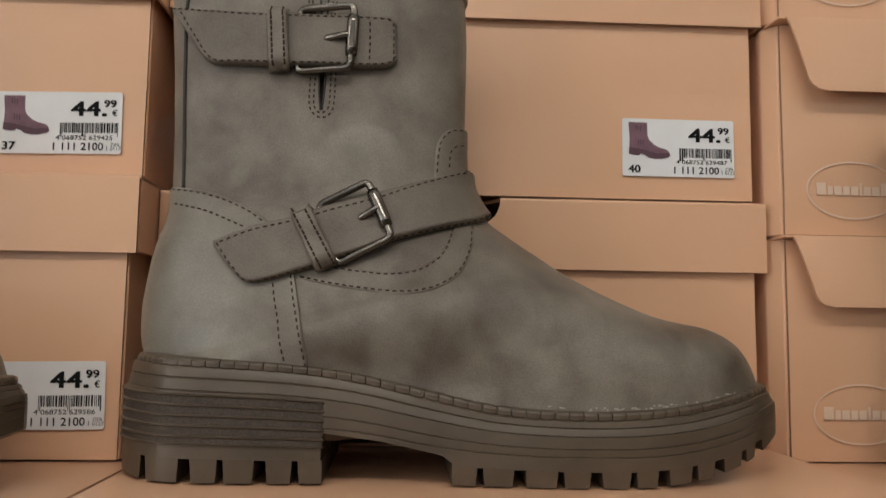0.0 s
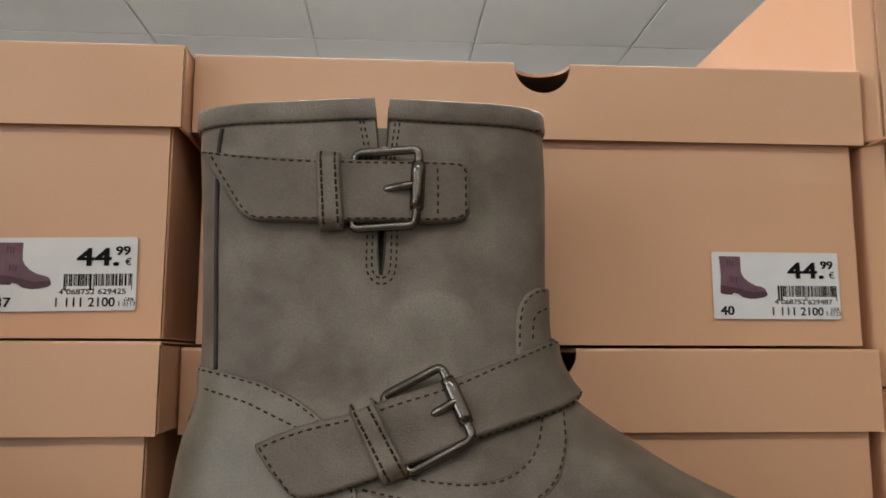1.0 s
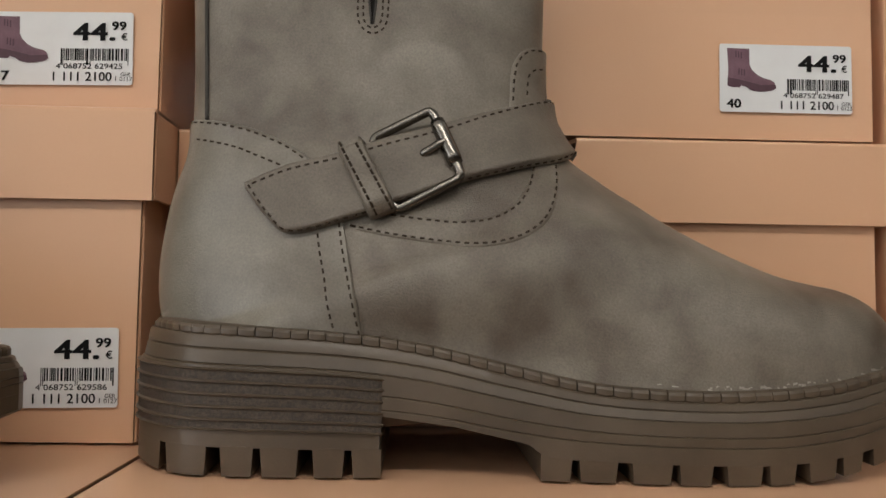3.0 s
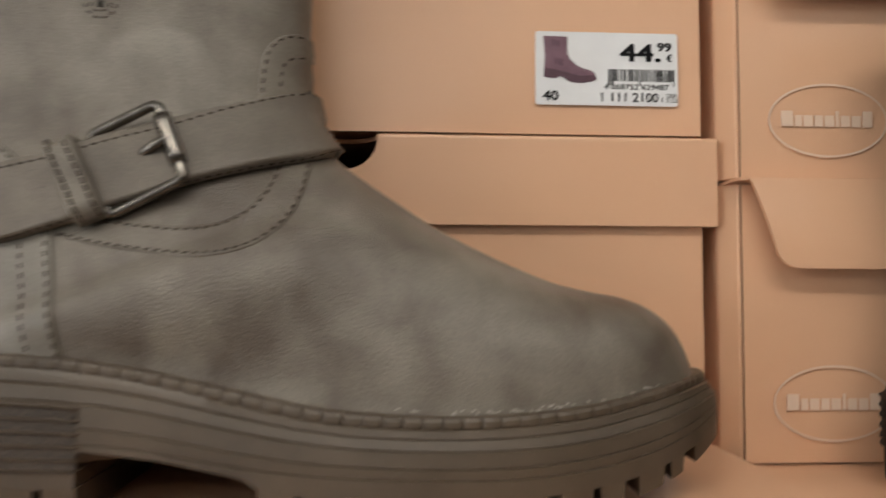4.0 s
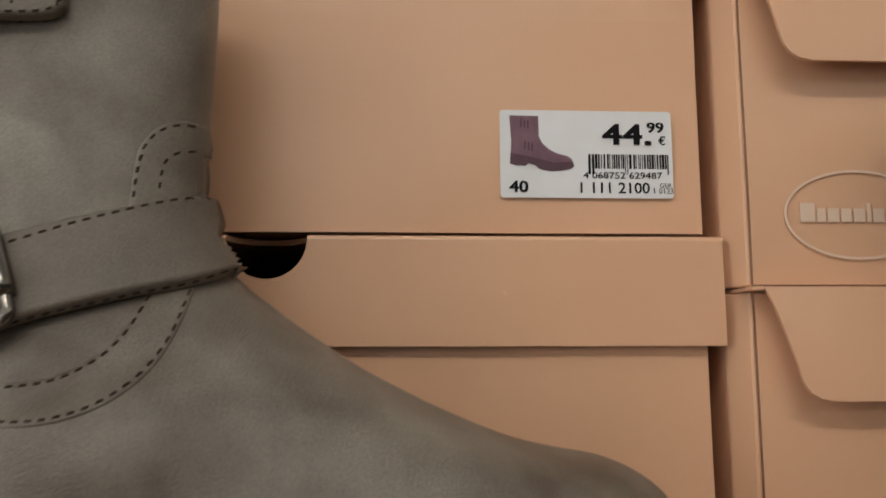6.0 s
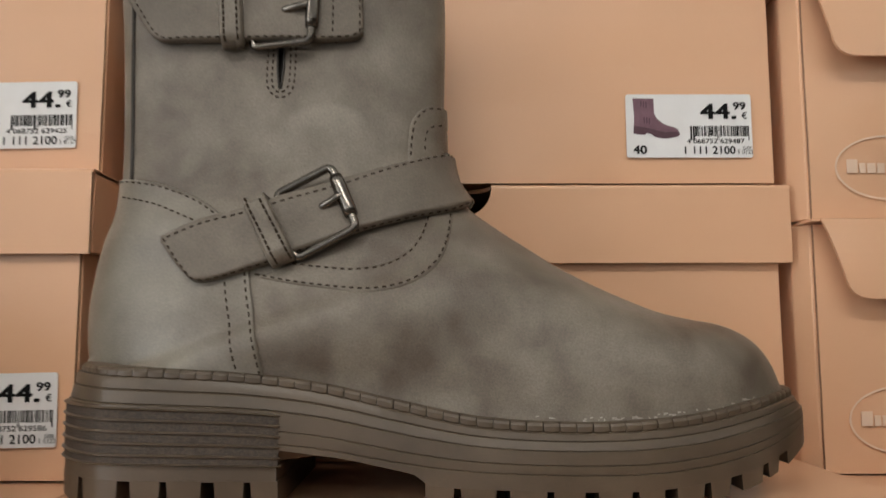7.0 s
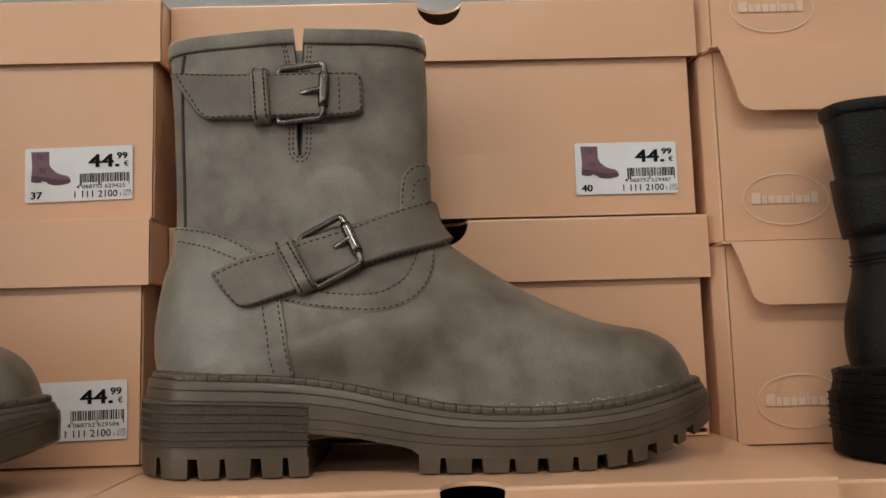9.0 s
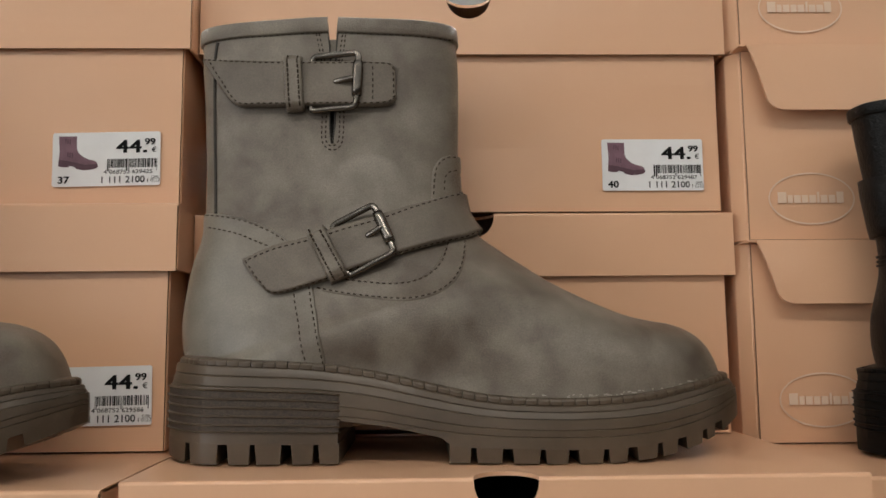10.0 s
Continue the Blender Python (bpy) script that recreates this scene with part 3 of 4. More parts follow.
def cut_slit(bm):
    """Opens the slit in the near side of the shaft."""
    def nearby(z0, z1):
        faces = [f for f in bm.faces if f.calc_center_median().y < YC and z0 < f.calc_center_median().z < z1 and abs(f.calc_center_median().x + 0.01) < 0.03]
        edges = {e for f in faces for e in f.edges}
        verts = {v for f in faces for v in f.verts}
        return list(verts) + list(edges) + faces
    for z, _, _ in SLIT[:-1]:
        bmesh.ops.bisect_plane(bm, geom=nearby(1.29, 1.4), plane_co=(0, 0, z), plane_no=(0, 0, 1), dist=0.00002)
    for (za, la, ra), (zb, lb, rb) in zip(SLIT, SLIT[1:]):
        for xa, xb in ((la, lb), (ra, rb)):
            d = Vector((xb - xa, 0, zb - za)).normalized()
            bmesh.ops.bisect_plane(bm, geom=nearby(za, zb), plane_co=(xa, YC, za), plane_no=(d.z, 0, -d.x), dist=0.00002)
    left, right = table([(z, a) for z, a, _ in SLIT]), table([(z, b) for z, _, b in SLIT])
    gone = []
    for f in bm.faces:
        c = f.calc_center_median()
        if c.y < YC and c.z > SLIT[0][0] and left(c.z) < c.x < right(c.z):
            gone.append(f)
    bmesh.ops.delete(bm, geom=gone, context="FACES")


def sole_outline(x0=-0.0925, x1=0.1985, count=160):
    """Near side from heel to toe, then the far side back, as x and signed half width."""
    out = []
    for k in range(count + 1):
        x = x0 + (x1 - x0) * (0.5 - 0.5 * math.cos(math.pi * k / count))
        out.append((x, -plan(x)))
    return out + [(x, -y) for x, y in out[::-1]][1:-1]


def ring_stack(bm, outline, levels, cap=True, band=None):
    """levels: functions of x that give z, each with an inset towards the middle line."""
    rings = []
    for z_of, inset in levels:
        ring = []
        for n, (x, y) in enumerate(outline):
            xa, ya = outline[n - 1]
            xb, yb = outline[(n + 1) % len(outline)]
            tx, ty = xb - xa, yb - ya
            length = math.hypot(tx, ty) or 1.0
            px, py = x - ty / length * inset, y + tx / length * inset
            ring.append(bm.verts.new((px, YC + py, z_of(x))))
        rings.append(ring)
    n = len(outline)
    for row, (a, b) in enumerate(zip(rings, rings[1:])):
        for k in range(n):
            face = bm.faces.new((a[k], a[(k + 1) % n], b[(k + 1) % n], b[k]))
            if band and band(row):
                face.material_index = 1
    if cap:
        bm.faces.new(rings[0])
        bm.faces.new(rings[-1][::-1])


ground_curve = table([(-0.100, 1.1500), (-0.085, 1.1470), (-0.06, 1.1460), (0.05, 1.1460), (0.115, 1.1455), (0.141, 1.1470), (0.163, 1.1510), (0.181, 1.1570), (0.1985, 1.1640)], True)
mid_low = table([(-0.100, 1.1555), (-0.0031, 1.1545), (-0.003, 1.1655), (0.02, 1.1625), (0.044, 1.1575), (0.050, 1.1530), (0.115, 1.1515), (0.141, 1.1530), (0.163, 1.1565), (0.181, 1.1620), (0.1985, 1.1690)])
line_low = table([(-0.100, 1.1600), (-0.003, 1.1590), (0.050, 1.1530), (0.115, 1.1515), (0.141, 1.1530), (0.163, 1.1565), (0.181, 1.1620), (0.1985, 1.1690)], True)


def between(f):
    return lambda x: welt_low(x) + (line_low(x) - welt_low(x)) * f


class Drape:
    """Lays points given in side view (x, z) on the near side of a mesh."""

    def __init__(self, bm):
        bm.normal_update()
        self.tree = BVHTree.FromBMesh(bm)

    def __call__(self, x, z, lift=0.0):
        hit, normal, _, _ = self.tree.ray_cast(Vector((x, YC - 0.3, z)), Vector((0, 1, 0)))
        if hit is None:
            hit, normal, _, _ = self.tree.find_nearest(Vector((x, YC - 0.004, z)))
            if normal.dot(hit - Vector((-0.012 if z > 1.25 else 0.05, YC, z))) < 0:
                normal = -normal
        elif normal.y > 0:
            normal = -normal
        return hit + normal * lift, normal


def patch(bm, drape, top, low, lift, thick, n=60, m=14, rim=(1, 1, 1, 1), raise_of=None):
    """A padded leather piece between two lines, lying on the boot; rim: which borders (top, low, start, end) roll down to it."""
    a, b = spline(top, n + 1), spline(low, n + 1)
    grid = []
    for i in range(n + 1):
        col = []
        for k in range(m + 1):
            v = 0.5 - 0.5 * math.cos(math.pi * k / m)
            x, z = a[i][0] + (b[i][0] - a[i][0]) * v, a[i][1] + (b[i][1] - a[i][1]) * v
            wide = math.hypot(b[i][0] - a[i][0], b[i][1] - a[i][1])
            near = []
            if rim[0]:
                near.append(v * wide)
            if rim[1]:
                near.append((1 - v) * wide)
            if rim[2]:
                near.append(math.hypot(x - (a[0][0] + (b[0][0] - a[0][0]) * v), z - (a[0][1] + (b[0][1] - a[0][1]) * v)))
            if rim[3]:
                near.append(math.hypot(x - (a[-1][0] + (b[-1][0] - a[-1][0]) * v), z - (a[-1][1] + (b[-1][1] - a[-1][1]) * v)))
            d = min(near) if near else 1.0
            f = min(1.0, d / 0.0011)
            h = (lift if d > 0 else min(lift, -0.2 * lift)) + thick * math.sqrt(max(0.0, 1 - (1 - f) ** 2))
            if raise_of:
                h += raise_of(i / n)
            col.append(bm.verts.new(drape(x, z, h)[0]))
        grid.append(col)
    for i in range(n):
        for k in range(m):
            bm.faces.new((grid[i][k], grid[i + 1][k], grid[i + 1][k + 1], grid[i][k + 1]))


def stitches(bm, drape, line, lift, step=0.0032, length=0.0021, width=0.00043):
    """A row of thread stitches along a line in side view."""
    pts = even(spline(line, 12 * len(line)), step)
    for i, p in enumerate(pts):
        q = pts[min(i + 1, len(pts) - 1)] - pts[max(i - 1, 0)]
        if q.length < 1e-7:
            continue
        q = q.normalized() * length / 2
        a, normal = drape(p[0] - q[0], p[1] - q[1], lift)
        b, _ = drape(p[0] + q[0], p[1] + q[1], lift)
        along = b - a
        if along.length > length * 2.5 or along.length < 1e-6:
            continue
        side = along.cross(normal).normalized() * width
        up = normal * width * 0.9
        low = [bm.verts.new(v - up) for v in (a + side, a - side, b - side, b + side)]
        mid = along * 0.2
        top = [bm.verts.new(v + up * 0.6) for v in (a + side * 0.5 + mid, a - side * 0.5 + mid, b - side * 0.5 - mid, b + side * 0.5 - mid)]
        bm.faces.new(top)
        for k in range(4):
            bm.faces.new((low[k], low[(k + 1) % 4], top[(k + 1) % 4], top[k]))


def tube(bm, points, radius, sides=10, closed=False, taper=None):
    pts = [Vector(p) for p in points]
    rings = []
    prev = None
    for i, p in enumerate(pts):
        if closed:
            t = pts[(i + 1) % len(pts)] - pts[i - 1]
        else:
            t = pts[min(i + 1, len(pts) - 1)] - pts[max(i - 1, 0)]
        t.normalize()
        u = (prev if prev else Vector((0, 1, 0))) - t * t.dot(prev if prev else Vector((0, 1, 0)))
        if u.length < 1e-4:
            u = t.orthogonal()
        u.normalize()
        prev = u
        w = t.cross(u)
        r = radius * (taper(i / (len(pts) - 1)) if taper else 1.0)
        rings.append([bm.verts.new(p + (u * math.cos(2 * math.pi * k / sides) + w * math.sin(2 * math.pi * k / sides)) * r) for k in range(sides)])
    pairs = list(zip(rings, rings[1:])) + ([(rings[-1], rings[0])] if closed else [])
    for a, b in pairs:
        for k in range(sides):
            bm.faces.new((a[k], a[(k + 1) % sides], b[(k + 1) % sides], b[k]))
    if not closed:
        bm.faces.new(rings[0])
        bm.faces.new(rings[-1][::-1])


def rounded(corners, share=0.11, steps=5):
    """Corner points of a frame with each corner turned into an arc."""
    c = [Vector(p) for p in corners]
    out = []
    for i, p in enumerate(c):
        a, b = p.lerp(c[i - 1], share), p.lerp(c[(i + 1) % len(c)], share)
        for k in range(steps + 1):
            t = k / steps
            out.append(a * (1 - t) ** 2 + p * 2 * t * (1 - t) + b * t * t)
    return out


def buckle(strap, drape, corners, prong, lifts):
    """A wire frame buckle with a roller on its last bar and a prong."""
    pts = [drape(x, z, h)[0] for (x, z), h in zip(corners, lifts)]
    bm = bmesh.new()
    tube(bm, rounded(pts), 0.00170, 12, closed=True)
    frame_part = part("buckle_frame", bm, METAL, strap, "dark gunmetal buckle frame", smooth=True)
    a, b = pts[1].lerp(pts[2], 0.17), pts[1].lerp(pts[2], 0.80)
    bm = bmesh.new()
    tube(bm, [a.lerp(b, k / 6) for k in range(7)], 0.00280, 18, taper=lambda f: 0.9 if f in (0.0, 1.0) else 1.0)
    part("buckle_roller", bm, METAL, strap, "polished metal roller", smooth=True)
    bm = bmesh.new()
    (xa, za), (xb, zb) = prong
    line = []
    for k in range(9):
        f = k / 8
        x, z = xa + (xb - xa) * f, za + (zb - za) * f
        line.append(drape(x, z, 0.0036 + 0.0034 * math.sin(min(1.0, f * 1.1) * math.pi / 2))[0])
    tube(bm, line, 0.00160, 12, taper=lambda f: 0.80 if f == 0.0 else 1.0)
    part("prong", bm, METAL, strap, "rounded metal prong", smooth=True)
    hole, _ = drape(xa - 0.0002, za, 0.0031)
    bm = bmesh.new()
    bmesh.ops.create_uvsphere(bm, u_segments=10, v_segments=6, radius=0.00135)
    for v in bm.verts:
        v.co = Vector((v.co.x * 1.2, v.co.y * 0.35, v.co.z)) + hole
    part("punched_hole", bm, GROOVE, strap)


def offset_line(line, d):
    """The line moved sideways by d, to the right of its way in side view."""
    p = [Vector(q) for q in line]
    out = []
    for i, q in enumerate(p):
        t = (p[min(i + 1, len(p) - 1)] - p[max(i - 1, 0)]).normalized()
        out.append((q.x + t.y * d, q.y - t.x * d))
    return out


HEEL_TOP = [(-0.0790, 1.2695), (-0.0631, 1.2664), (-0.0531, 1.2637), (-0.0438, 1.2599), (-0.0362, 1.2557), (-0.0294, 1.2500), (-0.0230, 1.2400), (-0.0177, 1.2282)]
HEEL_LOW = [(-0.0890, 1.1960), (-0.0700, 1.1930), (-0.0590, 1.1925), (-0.0480, 1.1920), (-0.0380, 1.1915), (-0.0280, 1.1910), (-0.0190, 1.1905), (-0.0095, 1.1895)]
STRIP_LEFT = [(-0.0269, 1.2271), (-0.0255, 1.2187), (-0.0236, 1.2104), (-0.0217, 1.2008), (-0.0199, 1.1940)]
STRIP_RIGHT = [(-0.0177, 1.2282), (-0.0160, 1.2185), (-0.0137, 1.2088), (-0.0114, 1.1992), (-0.0097, 1.1920)]
STRAP1_TOP = [(-0.0785, 1.3515), (-0.0647, 1.3488), (-0.0483, 1.3470), (-0.0330, 1.3464), (-0.0152, 1.3462), (0.0024, 1.3464), (0.0140, 1.3465), (0.0195, 1.3462), (0.0222, 1.3436)]
STRAP1_LOW = [(-0.0777, 1.3496), (-0.0701, 1.3375), (-0.0603, 1.3243), (-0.0480, 1.3226), (-0.0269, 1.3221), (-0.0094, 1.3224), (0.0080, 1.3224), (0.0188, 1.3235), (0.0226, 1.3266)]
STRAP2_TOP = [(-0.0526, 1.2424), (-0.0374, 1.2483), (-0.0189, 1.2528), (-0.0035, 1.2578), (0.0147, 1.2633), (0.0302, 1.2696), (0.0417, 1.2740), (0.0536, 1.2785), (0.0605, 1.2806)]
STRAP2_LOW = [(-0.0519, 1.2402), (-0.0444, 1.2304), (-0.0351, 1.2243), (-0.0146, 1.2295), (0.0021, 1.2355), (0.0244, 1.2435), (0.0441, 1.2492), (0.0586, 1.2533), (0.0680, 1.2585)]


def strap(boot, drape, top, low, keeper, corners, prong, extra=()):
    bm = bmesh.new()
    bump = lambda f: 0.0008 + 0.0010 * math.sin(f * math.pi)
    patch(bm, drape, top, low, 0.0008, 0.0026, 110, 18, raise_of=bump)
    piece = part("strap", bm, STRAP, boot, "taupe leather strap with dark edge stitching", smooth=True)
    over = Drape(surface_of(piece, drape))
    bm = bmesh.new()
    inner_top = offset_line(top, 0.0013)
    inner_low = offset_line(low, -0.0013)
    stitches(bm, over, inner_top, 0.0001)
    stitches(bm, over, inner_low, 0.0001)
    for line in extra:
        stitches(bm, over, line, 0.0001)
    tagged(part("stitching", bm, THREAD, piece, "dark brown thread"), kind="stuff")
    # keeper loop
    bm = bmesh.new()
    (ax, az), (bx, bz), (cx, cz), (dx, dz) = keeper
    patch(bm, over, [(ax, az), (dx, dz)], [(bx, bz), (cx, cz)], 0.0008, 0.0026, 30, 14)
    loop = part("keeper_loop", bm, LEATHER, piece, smooth=True)
    on_loop = Drape(surface_of(loop, drape))
    bm = bmesh.new()
    for f in (0.22, 0.78):
        stitches(bm, on_loop, [(ax + (bx - ax) * f, az + (bz - az) * f - 0.001), (dx + (cx - dx) * f, dz + (cz - dz) * f + 0.001)], 0.0004, 0.0027)
    tagged(part("loop_stitching", bm, THREAD, piece), kind="stuff")
    buckle(piece, drape, corners, prong, (0.0020, 0.0064, 0.0064, 0.0020))
    return piece


def surface_of(ob, drape):
    """A working copy of a piece's mesh."""
    bm = bmesh.new()
    bm.from_mesh(ob.data)
    return bm


def build_sole(boot, rubber, heel):
    bm = bmesh.new()
    levels = [(between(-0.01), 0.020), (between(0.0), 0.0034), (between(0.03), 0.0027), (between(0.13), 0.0022), (between(0.145), 0.0026), (between(0.16), 0.0020), (between(0.29), 0.0011), (between(0.30), 0.0014), (between(0.315), 0.0004),
              (between(0.53), 0.0), (between(0.545), 0.0004), (between(0.56), 0.0), (between(0.69), 0.0), (between(0.705), 0.0004), (between(0.72), 0.0), (lambda x: max(mid_low(x), between(0.98)(x)), 0.0), (mid_low, 0.0004)]
    ring_stack(bm, sole_outline(), levels)
    part("midsole", bm, rubber, boot, smooth="auto")
    # ridged heel stack
    bm = bmesh.new()
    end = -0.0035
    outline = [q for q in sole_outline(-0.0925, 0.1985, 420) if q[0] < end]
    far = [q for q in outline if q[1] > 0]
    near = [q for q in outline if q[1] <= 0]
    outline = near + [(end, -plan(end)), (end, plan(end))] + far
    levels = []
    bands = ((0.37, 0.46), (0.50, 0.59), (0.63, 0.72), (0.76, 0.85), (0.89, 0.955))
    levels.append((between(0.335), 0.0003))
    for a, b in bands:
        levels += [(between(a - 0.018), -0.0012), (between(a), -0.0004), (between(b), -0.0004), (between(b + 0.014), -0.0012)]
    levels += [(between(0.985), 0.0001), (lambda x: mid_low(x) + 0.0002, 0.0001)]
    ring_stack(bm, outline, levels, band=lambda row: row % 4 == 2)
    part("heel_block", bm, [rubber, heel], boot, "darker ridged heel block", smooth="auto")
    # welt, cut by narrow slits at even steps
    bm = bmesh.new()
    flat = [Vector((x, y, 0)) for x, y in sole_outline(count=500)]
    count = round(sum((b - a).length for a, b in zip(flat, flat[1:] + flat[:1])) / 0.0058)
    fine = even(flat + [flat[0]], 0.00015)
    phases = (0.0, 0.12, 0.28, 0.42, 0.468, 0.5, 0.532, 0.58, 0.72, 0.88)
    ring = [(fine[min(len(fine) - 1, round((k + ph) / count * (len(fine) - 1)))], ph) for k in range(count) for ph in phases]
    n = len(ring)
    rows = []
    for dz, out in ((-0.0010, -0.0056), (-0.0004, -0.0020), (0.0003, -0.0014), (0.0020, -0.0014), (0.0029, -0.0020), (0.0034, -0.0034), (0.0036, -0.0085)):
        row = []
        for i, (p, ph) in enumerate(ring):
            t = (ring[(i + 4) % n][0] - ring[i - 4][0]).normalized()
            offset = out - 0.0014 - (0.0012 if ph == 0.5 else 0.0) - 0.0003 * (2 * abs(ph - 0.5) - 1) ** 2 - 0.0025 * max(0.0, min(1.0, (-0.072 - p.x) / 0.024)) - 0.0010 * max(0.0, min(1.0, (p.x - 0.172) / 0.022))
            sag = -0.0002 * math.sin(ph * math.pi) if dz < 0.001 else 0.0
            q = p + Vector((t.y, -t.x, 0)) * offset
            row.append(bm.verts.new((q.x, YC + q.y, welt_low(p.x) + dz - sag)))
        rows.append(row)
    for a, b in zip(rows, rows[1:]):
        for i in range(n):
            bm.faces.new((a[i], a[(i + 1) % n], b[(i + 1) % n], b[i]))
    part("welt", bm, rubber, boot, "notched rubber welt", smooth="auto")
    heel_cuts = [-0.0925, -0.0745, -0.0565, -0.0425, -0.0270, -0.0135, -0.003]
    fore_cuts = [0.048, 0.0590, 0.0745, 0.0905, 0.1045, 0.1195, 0.1320, 0.1455, 0.1570, 0.1700, 0.1790, 0.1985]
    for cuts in (heel_cuts, fore_cuts):
        for n, (a, b) in enumerate(zip(cuts, cuts[1:])):
            ga = 0.0 if a == cuts[0] else (0.0022 if n % 2 == 0 else 0.0011)
            gb = 0.0 if b == cuts[-1] else (0.0011 if n % 2 == 0 else 0.0022)
            bm = bmesh.new()
            xs = [a + ga + (b - gb - a - ga) * k / 8 for k in range(9)]
            lows = [x + (0.0007 if ga and k < 1 else 0.0) - (0.0007 if gb and k > 7 else 0.0) for k, x in enumerate(xs)]
            shape = [(x, lo, -1) for x, lo in zip(xs, lows)] + [(x, lo, 1) for x, lo in zip(xs[::-1], lows[::-1])]
            shape = [q for q in shape if not (plan(q[0]) == 0 and q[2] > 0)]
            top = [bm.verts.new((x, YC + sd * plan(x), mid_low(min(max(x, a + 0.0003), b - 0.0003)) + 0.0005)) for x, lo, sd in shape]
            low = [bm.verts.new((lo, YC + sd * plan(lo) * 0.985, ground_curve(lo))) for x, lo, sd in shape]
            m = len(shape)
            for k in range(m):
                bm.faces.new((top[k], top[(k + 1) % m], low[(k + 1) % m], low[k]))
            bm.faces.new(top)
            bm.faces.new(low)
            part("tread_lug", bm, rubber, boot, smooth="auto")


def settle(boot, place, stand=None):
    """Moves the parts' meshes so that the thing's origin lies at its base, and stands the thing there."""
    done = set()
    for ob in boot.children_recursive:
        if ob.data and ob.data.name not in done:
            done.add(ob.data.name)
            ob.data.transform(Matrix.Translation(-Vector(place)))
    boot.matrix_world = Matrix.Translation(stand or place)


def taupe_boot():
    boot = empty("ankle_boot", Matrix.Identity(4))
    bm = build_upper()
    drape = Drape(bm)
    cut_slit(bm)
    part("upper", bm, LEATHER, boot, smooth=True)
    bm = build_collar()
    cut_slit(bm)
    part("collar", bm, LEATHER, boot, "folded leather band round the shaft top", smooth=True)
    build_sole(boot, RUBBER, HEEL)
    # leather gusset that shows in the slit
    bm = bmesh.new()
    patch(bm, drape, [(-0.021, 1.3610), (0.001, 1.3610)], [(-0.021, 1.2985), (0.001, 1.2985)], -0.0042, 0.0008, 10, 10)
    part("slit_gusset", bm, LEATHER, boot, smooth=True)
    # black sheet that stands for the shade low in the slit
    bm = bmesh.new()
    patch(bm, drape, [(-0.016, 1.3300), (-0.005, 1.3300)], [(-0.016, 1.2990), (-0.005, 1.2990)], -0.0028, 0.0006, 8, 8)
    part("slit_lining", bm, INSIDE, boot, "black sheet for the shade inside the slit", smooth=True)
    # raw dark edges of the slit
    for side in (1, 2):
        bm = bmesh.new()
        line = [(SLIT[k][side], SLIT[k][0]) for k in (0, 1, 2)] + [(-0.0134 if side == 1 else -0.0079, 1.3680)]
        tube(bm, [drape(x, z, 0.0003)[0] for x, z in even([(a, b) for a, b in line], 0.002)], 0.00042, 6)
        part("slit_edge", bm, GROOVE, boot, "dark raw edge of the slit", smooth=True)
    # heel counter with its seam strip
    bm = bmesh.new()
    patch(bm, drape, HEEL_TOP, HEEL_LOW, 0.0002, 0.0010, 70, 40, rim=(1, 0, 0, 1))
    counter = part("heel_counter", bm, COUNTER, boot, "smooth leather heel counter, toned paler for its sheen", smooth=True)
    on_heel = Drape(surface_of(counter, drape))
    bm = bmesh.new()
    stitches(bm, on_heel, offset_line(HEEL_TOP[:7], 0.0013), 0.0001)
    stitches(bm, on_heel, [(-0.0740, 1.2607), (-0.0591, 1.2568), (-0.0495, 1.2529), (-0.0389, 1.2483)], 0.0001)
    stitches(bm, on_heel, STRIP_LEFT, 0.0001)
    stitches(bm, on_heel, offset_line(STRIP_RIGHT, 0.0016), 0.0001)
    tagged(part("stitching", bm, THREAD, boot, "dark brown thread"), kind="stuff")
    # back piping
    bm = bmesh.new()
    tube(bm, [drape(x, z, 0.0002)[0] for x, z in spline([(-0.0722, 1.3600), (-0.0734, 1.3497), (-0.0733, 1.3247), (-0.0722, 1.2936), (-0.0708, 1.2680)], 40)], 0.0009, 8)
    part("piping", bm, GROOVE, boot, "dark piping down the back seam", smooth=True)
    # vamp seams and the slit's seams
    bm = bmesh.new()
    for line in ([(-0.0007, 1.2314), (0.0104, 1.2300), (0.0214, 1.2292), (0.0325, 1.2306), (0.0410, 1.2353), (0.0459, 1.2416), (0.0487, 1.2499)],
                 [(-0.0146, 1.2276), (-0.0035, 1.2253), (0.0103, 1.2233), (0.0269, 1.2217), (0.0408, 1.2242), (0.0507, 1.2308), (0.0558, 1.2410), (0.0574, 1.2516)],
                 [(-0.0134, 1.3200), (-0.0137, 1.3065), (-0.0123, 1.3029), (-0.0103, 1.3016), (-0.0082, 1.3028), (-0.0068, 1.3063), (-0.0065, 1.3200)],
                 [(-0.0155, 1.3200), (-0.0157, 1.3066), (-0.0140, 1.3017), (-0.0103, 1.2995), (-0.0065, 1.3012), (-0.0048, 1.3063), (-0.0044, 1.3200)],
                 [(-0.0176, 1.3620), (-0.0161, 1.3554), (-0.0146, 1.3480)], [(-0.0190, 1.3620), (-0.0178, 1.3554), (-0.0164, 1.3480)],
                 [(-0.0036, 1.3640), (-0.0045, 1.3566), (-0.0056, 1.3480)], [(-0.0052, 1.3640), (-0.0062, 1.3567), (-0.0072, 1.3480)]):
        low_seam = max(q[1] for q in line) < 1.26
        stitches(bm, drape, line, 0.00075 if low_seam else 0.00015, 0.0030 if low_seam else 0.0027, 0.0019 if low_seam else 0.0017, 0.00040)
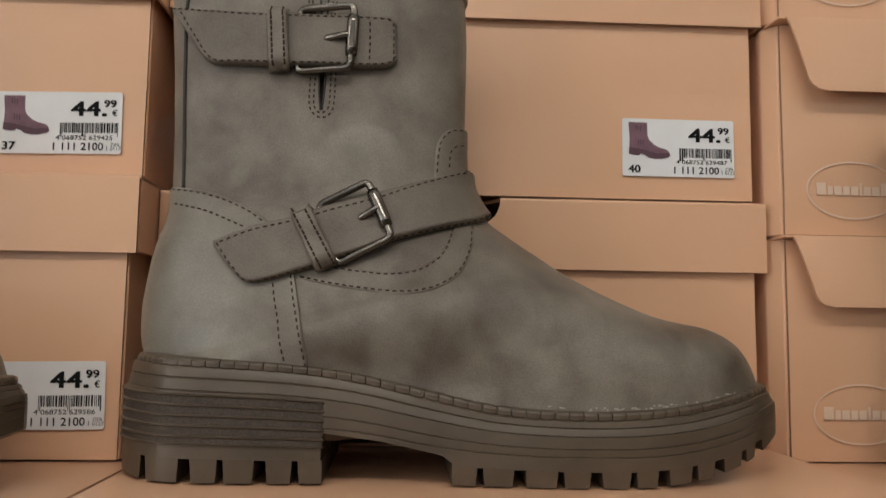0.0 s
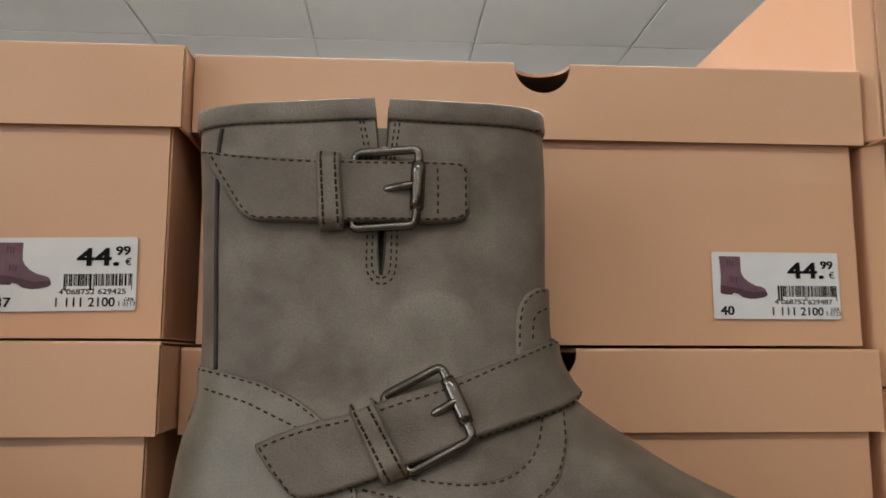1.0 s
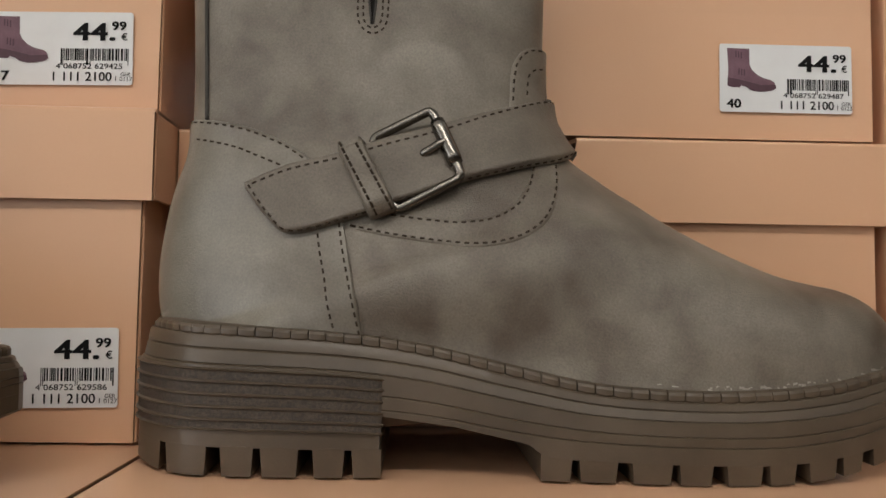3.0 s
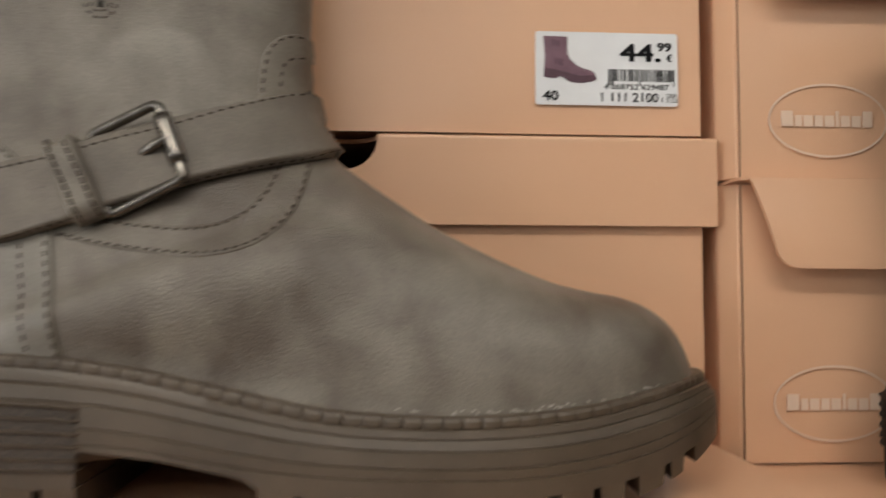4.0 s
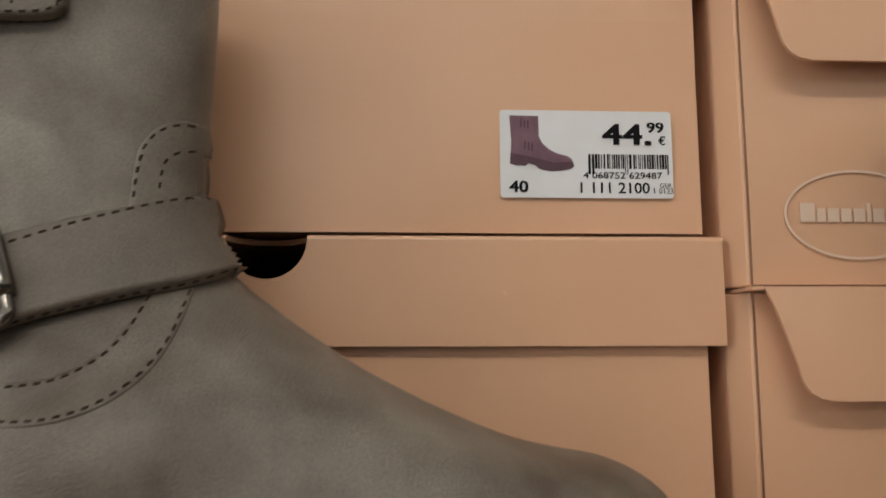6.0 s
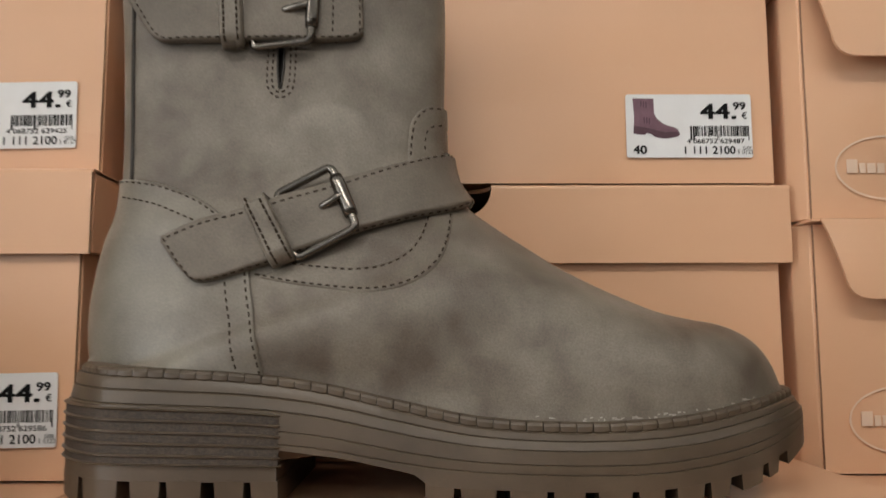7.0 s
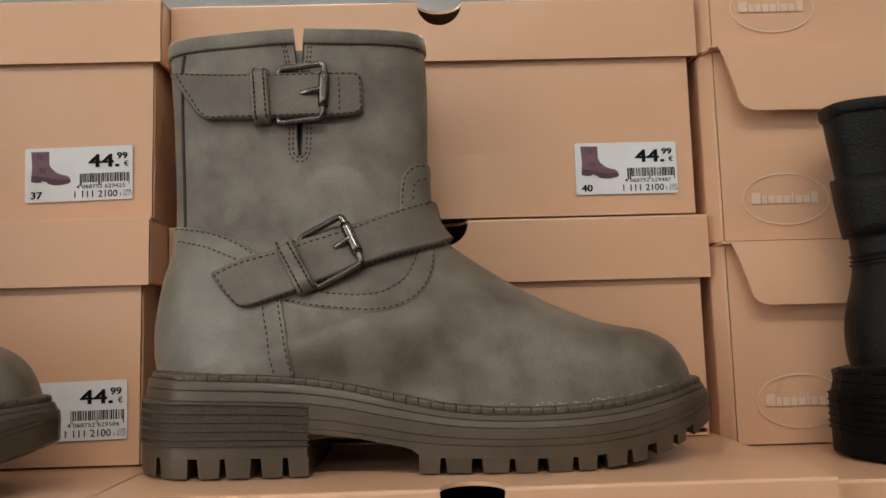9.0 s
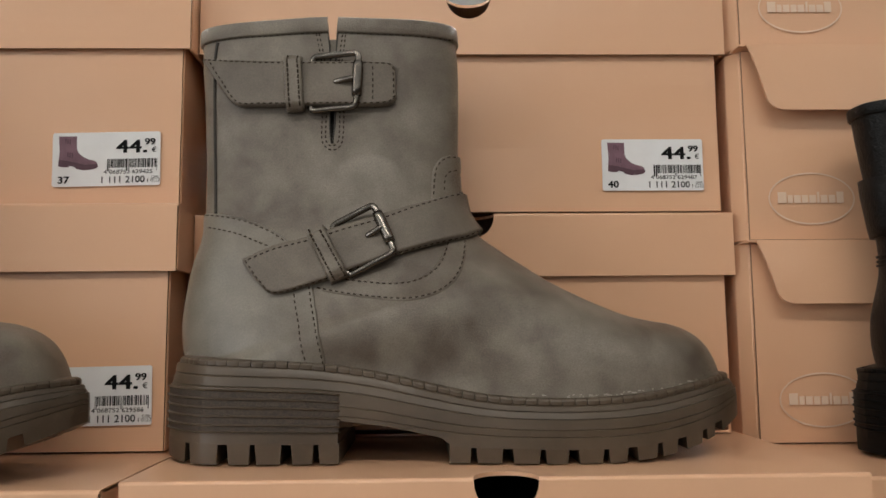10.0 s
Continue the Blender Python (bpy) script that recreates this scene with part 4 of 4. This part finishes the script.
    tagged(part("stitching", bm, THREAD, boot), kind="stuff")
    # pale glue flecks along the welt
    rng = random.Random(5)
    bm = bmesh.new()
    for k in range(46):
        x = rng.choice((rng.uniform(0.085, 0.135), rng.uniform(0.10, 0.17), rng.uniform(-0.075, -0.03)))
        z = welt_low(x) + 0.0042 + rng.uniform(-0.0004, 0.0006)
        p, nrm = drape(x, z, 0.0001)
        long, tall = rng.uniform(0.0004, 0.0022), rng.uniform(0.0002, 0.0005)
        a, b = drape(x + long, z + rng.uniform(-0.0003, 0.0003), 0.0001)[0], Vector((0, 0, tall))
        bm.faces.new([bm.verts.new(q) for q in (p - b, a - b * 0.4, a + b * 0.6, p + b)])
    tagged(part("glue_fleck", bm, GLUE, boot, "pale dried glue along the welt"), kind="stuff")
    # raised vamp seam edge
    bm = bmesh.new()
    patch(bm, drape, spline([(0.0000, 1.2325), (0.0104, 1.2311), (0.0214, 1.2303), (0.0320, 1.2316), (0.0402, 1.2361), (0.0448, 1.2420), (0.0476, 1.2480), (0.0485, 1.2530)], 20),
          spline([(-0.0146, 1.2266), (-0.0035, 1.2243), (0.0103, 1.2223), (0.0269, 1.2207), (0.0413, 1.2233), (0.0516, 1.2302), (0.0568, 1.2407), (0.0586, 1.2530)], 20), 0.0001, 0.0005, 60, 12, rim=(1, 1, 1, 0))
    part("vamp_seam", bm, LEATHER, boot, smooth=True)
    # collar stitching
    bm = bmesh.new()
    rim_top = Drape(build_collar())
    stitches(bm, rim_top, [(-0.0795, 1.3597), (-0.0650, 1.3600), (-0.0500, 1.3605), (-0.0350, 1.3612), (-0.0170, 1.3621)], 0.0001)
    stitches(bm, rim_top, [(-0.0040, 1.3619), (0.0110, 1.3616), (0.0300, 1.3619), (0.0550, 1.3623)], 0.0001)
    tagged(part("collar_stitching", bm, THREAD, boot), kind="stuff")
    # pull tab over the instep
    bm = bmesh.new()
    patch(bm, drape, [(0.0405, 1.2700), (0.0410, 1.2857), (0.0423, 1.2919), (0.0459, 1.2970), (0.0511, 1.2997)], [(0.0565, 1.2700), (0.0560, 1.2855), (0.0555, 1.2915), (0.0552, 1.2970), (0.0549, 1.3000)], 0.0003, 0.0014, 40, 14, rim=(1, 0, 0, 1))
    tab = part("instep_tab", bm, LEATHER, boot, smooth=True)
    on_tab = Drape(surface_of(tab, drape))
    bm = bmesh.new()
    stitches(bm, on_tab, [(0.0419, 1.2775), (0.0424, 1.2857), (0.0437, 1.2913), (0.0467, 1.2956), (0.0511, 1.2982), (0.0533, 1.2985)], 0.0001)
    stitches(bm, on_tab, [(0.0475, 1.2805), (0.0481, 1.2866), (0.0502, 1.2895), (0.0520, 1.2909), (0.0537, 1.2913)], 0.0001)
    tagged(part("tab_stitching", bm, THREAD, tab), kind="stuff")
    strap(boot, drape, STRAP1_TOP, STRAP1_LOW, [(-0.0352, 1.3489), (-0.0260, 1.3487), (-0.0241, 1.3219), (-0.0335, 1.3205)],
          [(-0.0205, 1.3490), (0.0033, 1.3500), (0.0022, 1.3206), (-0.0215, 1.3198)], [(-0.0099, 1.3346), (0.0022, 1.3362)],
          extra=([(0.0105, 1.3455), (0.0108, 1.3340), (0.0106, 1.3236)], [(0.0212, 1.3430), (0.0214, 1.3350), (0.0214, 1.3270)]))
    strap(boot, drape, STRAP2_TOP, STRAP2_LOW, [(-0.0212, 1.2556), (-0.0131, 1.2592), (0.0002, 1.2341), (-0.0088, 1.2303)],
          [(-0.0090, 1.2580), (0.0111, 1.2680), (0.0223, 1.2424), (0.0000, 1.2325)], [(0.0077, 1.2521), (0.0165, 1.2562)])
    settle(boot, (0.05, YC, 1.1455), (0.0525, YC, BASE))
    tagged(boot, "taupe ankle boot with two buckled straps and chunky lug sole", "boot", "taupe display boots")
    return boot


boot = taupe_boot()
other = copy_thing(boot, pose(-0.2640, 0.3640, BASE + 0.0008, 0, -0.5, 4.0))
tagged(other, "taupe ankle boot beside its stack of shoe boxes")


def black_boot(place):
    """A plainer black boot: leaning shaft, one strap, ridged heel."""
    made = empty("black_boot", Matrix.Identity(4))
    bm = build_upper()
    drape = Drape(bm)
    part("upper", bm, BLACK, made, "grained black leather upper", smooth=True)
    part("collar", build_collar(), BLACK, made, smooth=True)
    build_sole(made, BLACK_RUBBER, BLACK_RUBBER)
    rows = spline(SECTIONS, 221)
    bm = bmesh.new()
    skin(bm, [loft_ring(rows[k], 0, g) for k, g in ((23, 0.0004), (23, 0.0030), (26, 0.0036), (33, 0.0036), (36, 0.0030), (36, 0.0004))])
    part("strap", bm, BLACK, made, "black leather strap round the shaft", smooth=True)
    for k in (42, 44, 46):
        bm = bmesh.new()
        tube(bm, loft_ring(rows[k], 0, 0.0004), 0.0009, 8, closed=True)
        part("piping", bm, BLACK, made, smooth=True)
    settle(made, (-0.09, YC, 1.146))
    for ob in made.children_recursive:
        for v in ob.data.vertices:
            v.co.z = v.co.z * 0.92 if v.co.z < 0.05 else 0.046 + (v.co.z - 0.05) * 0.815
            lean = max(0.0, v.co.z - 0.085)
            v.co.x = v.co.x * 0.96 - lean * 0.06 - (0.0065 if v.co.z < 0.045 else 0.0)
    made.matrix_world = place
    tagged(made, "black grained leather ankle boot with a strap and ridged heel", "boot")
    return made


black_boot(pose(0.2770, 0.412, BASE - 0.0050))
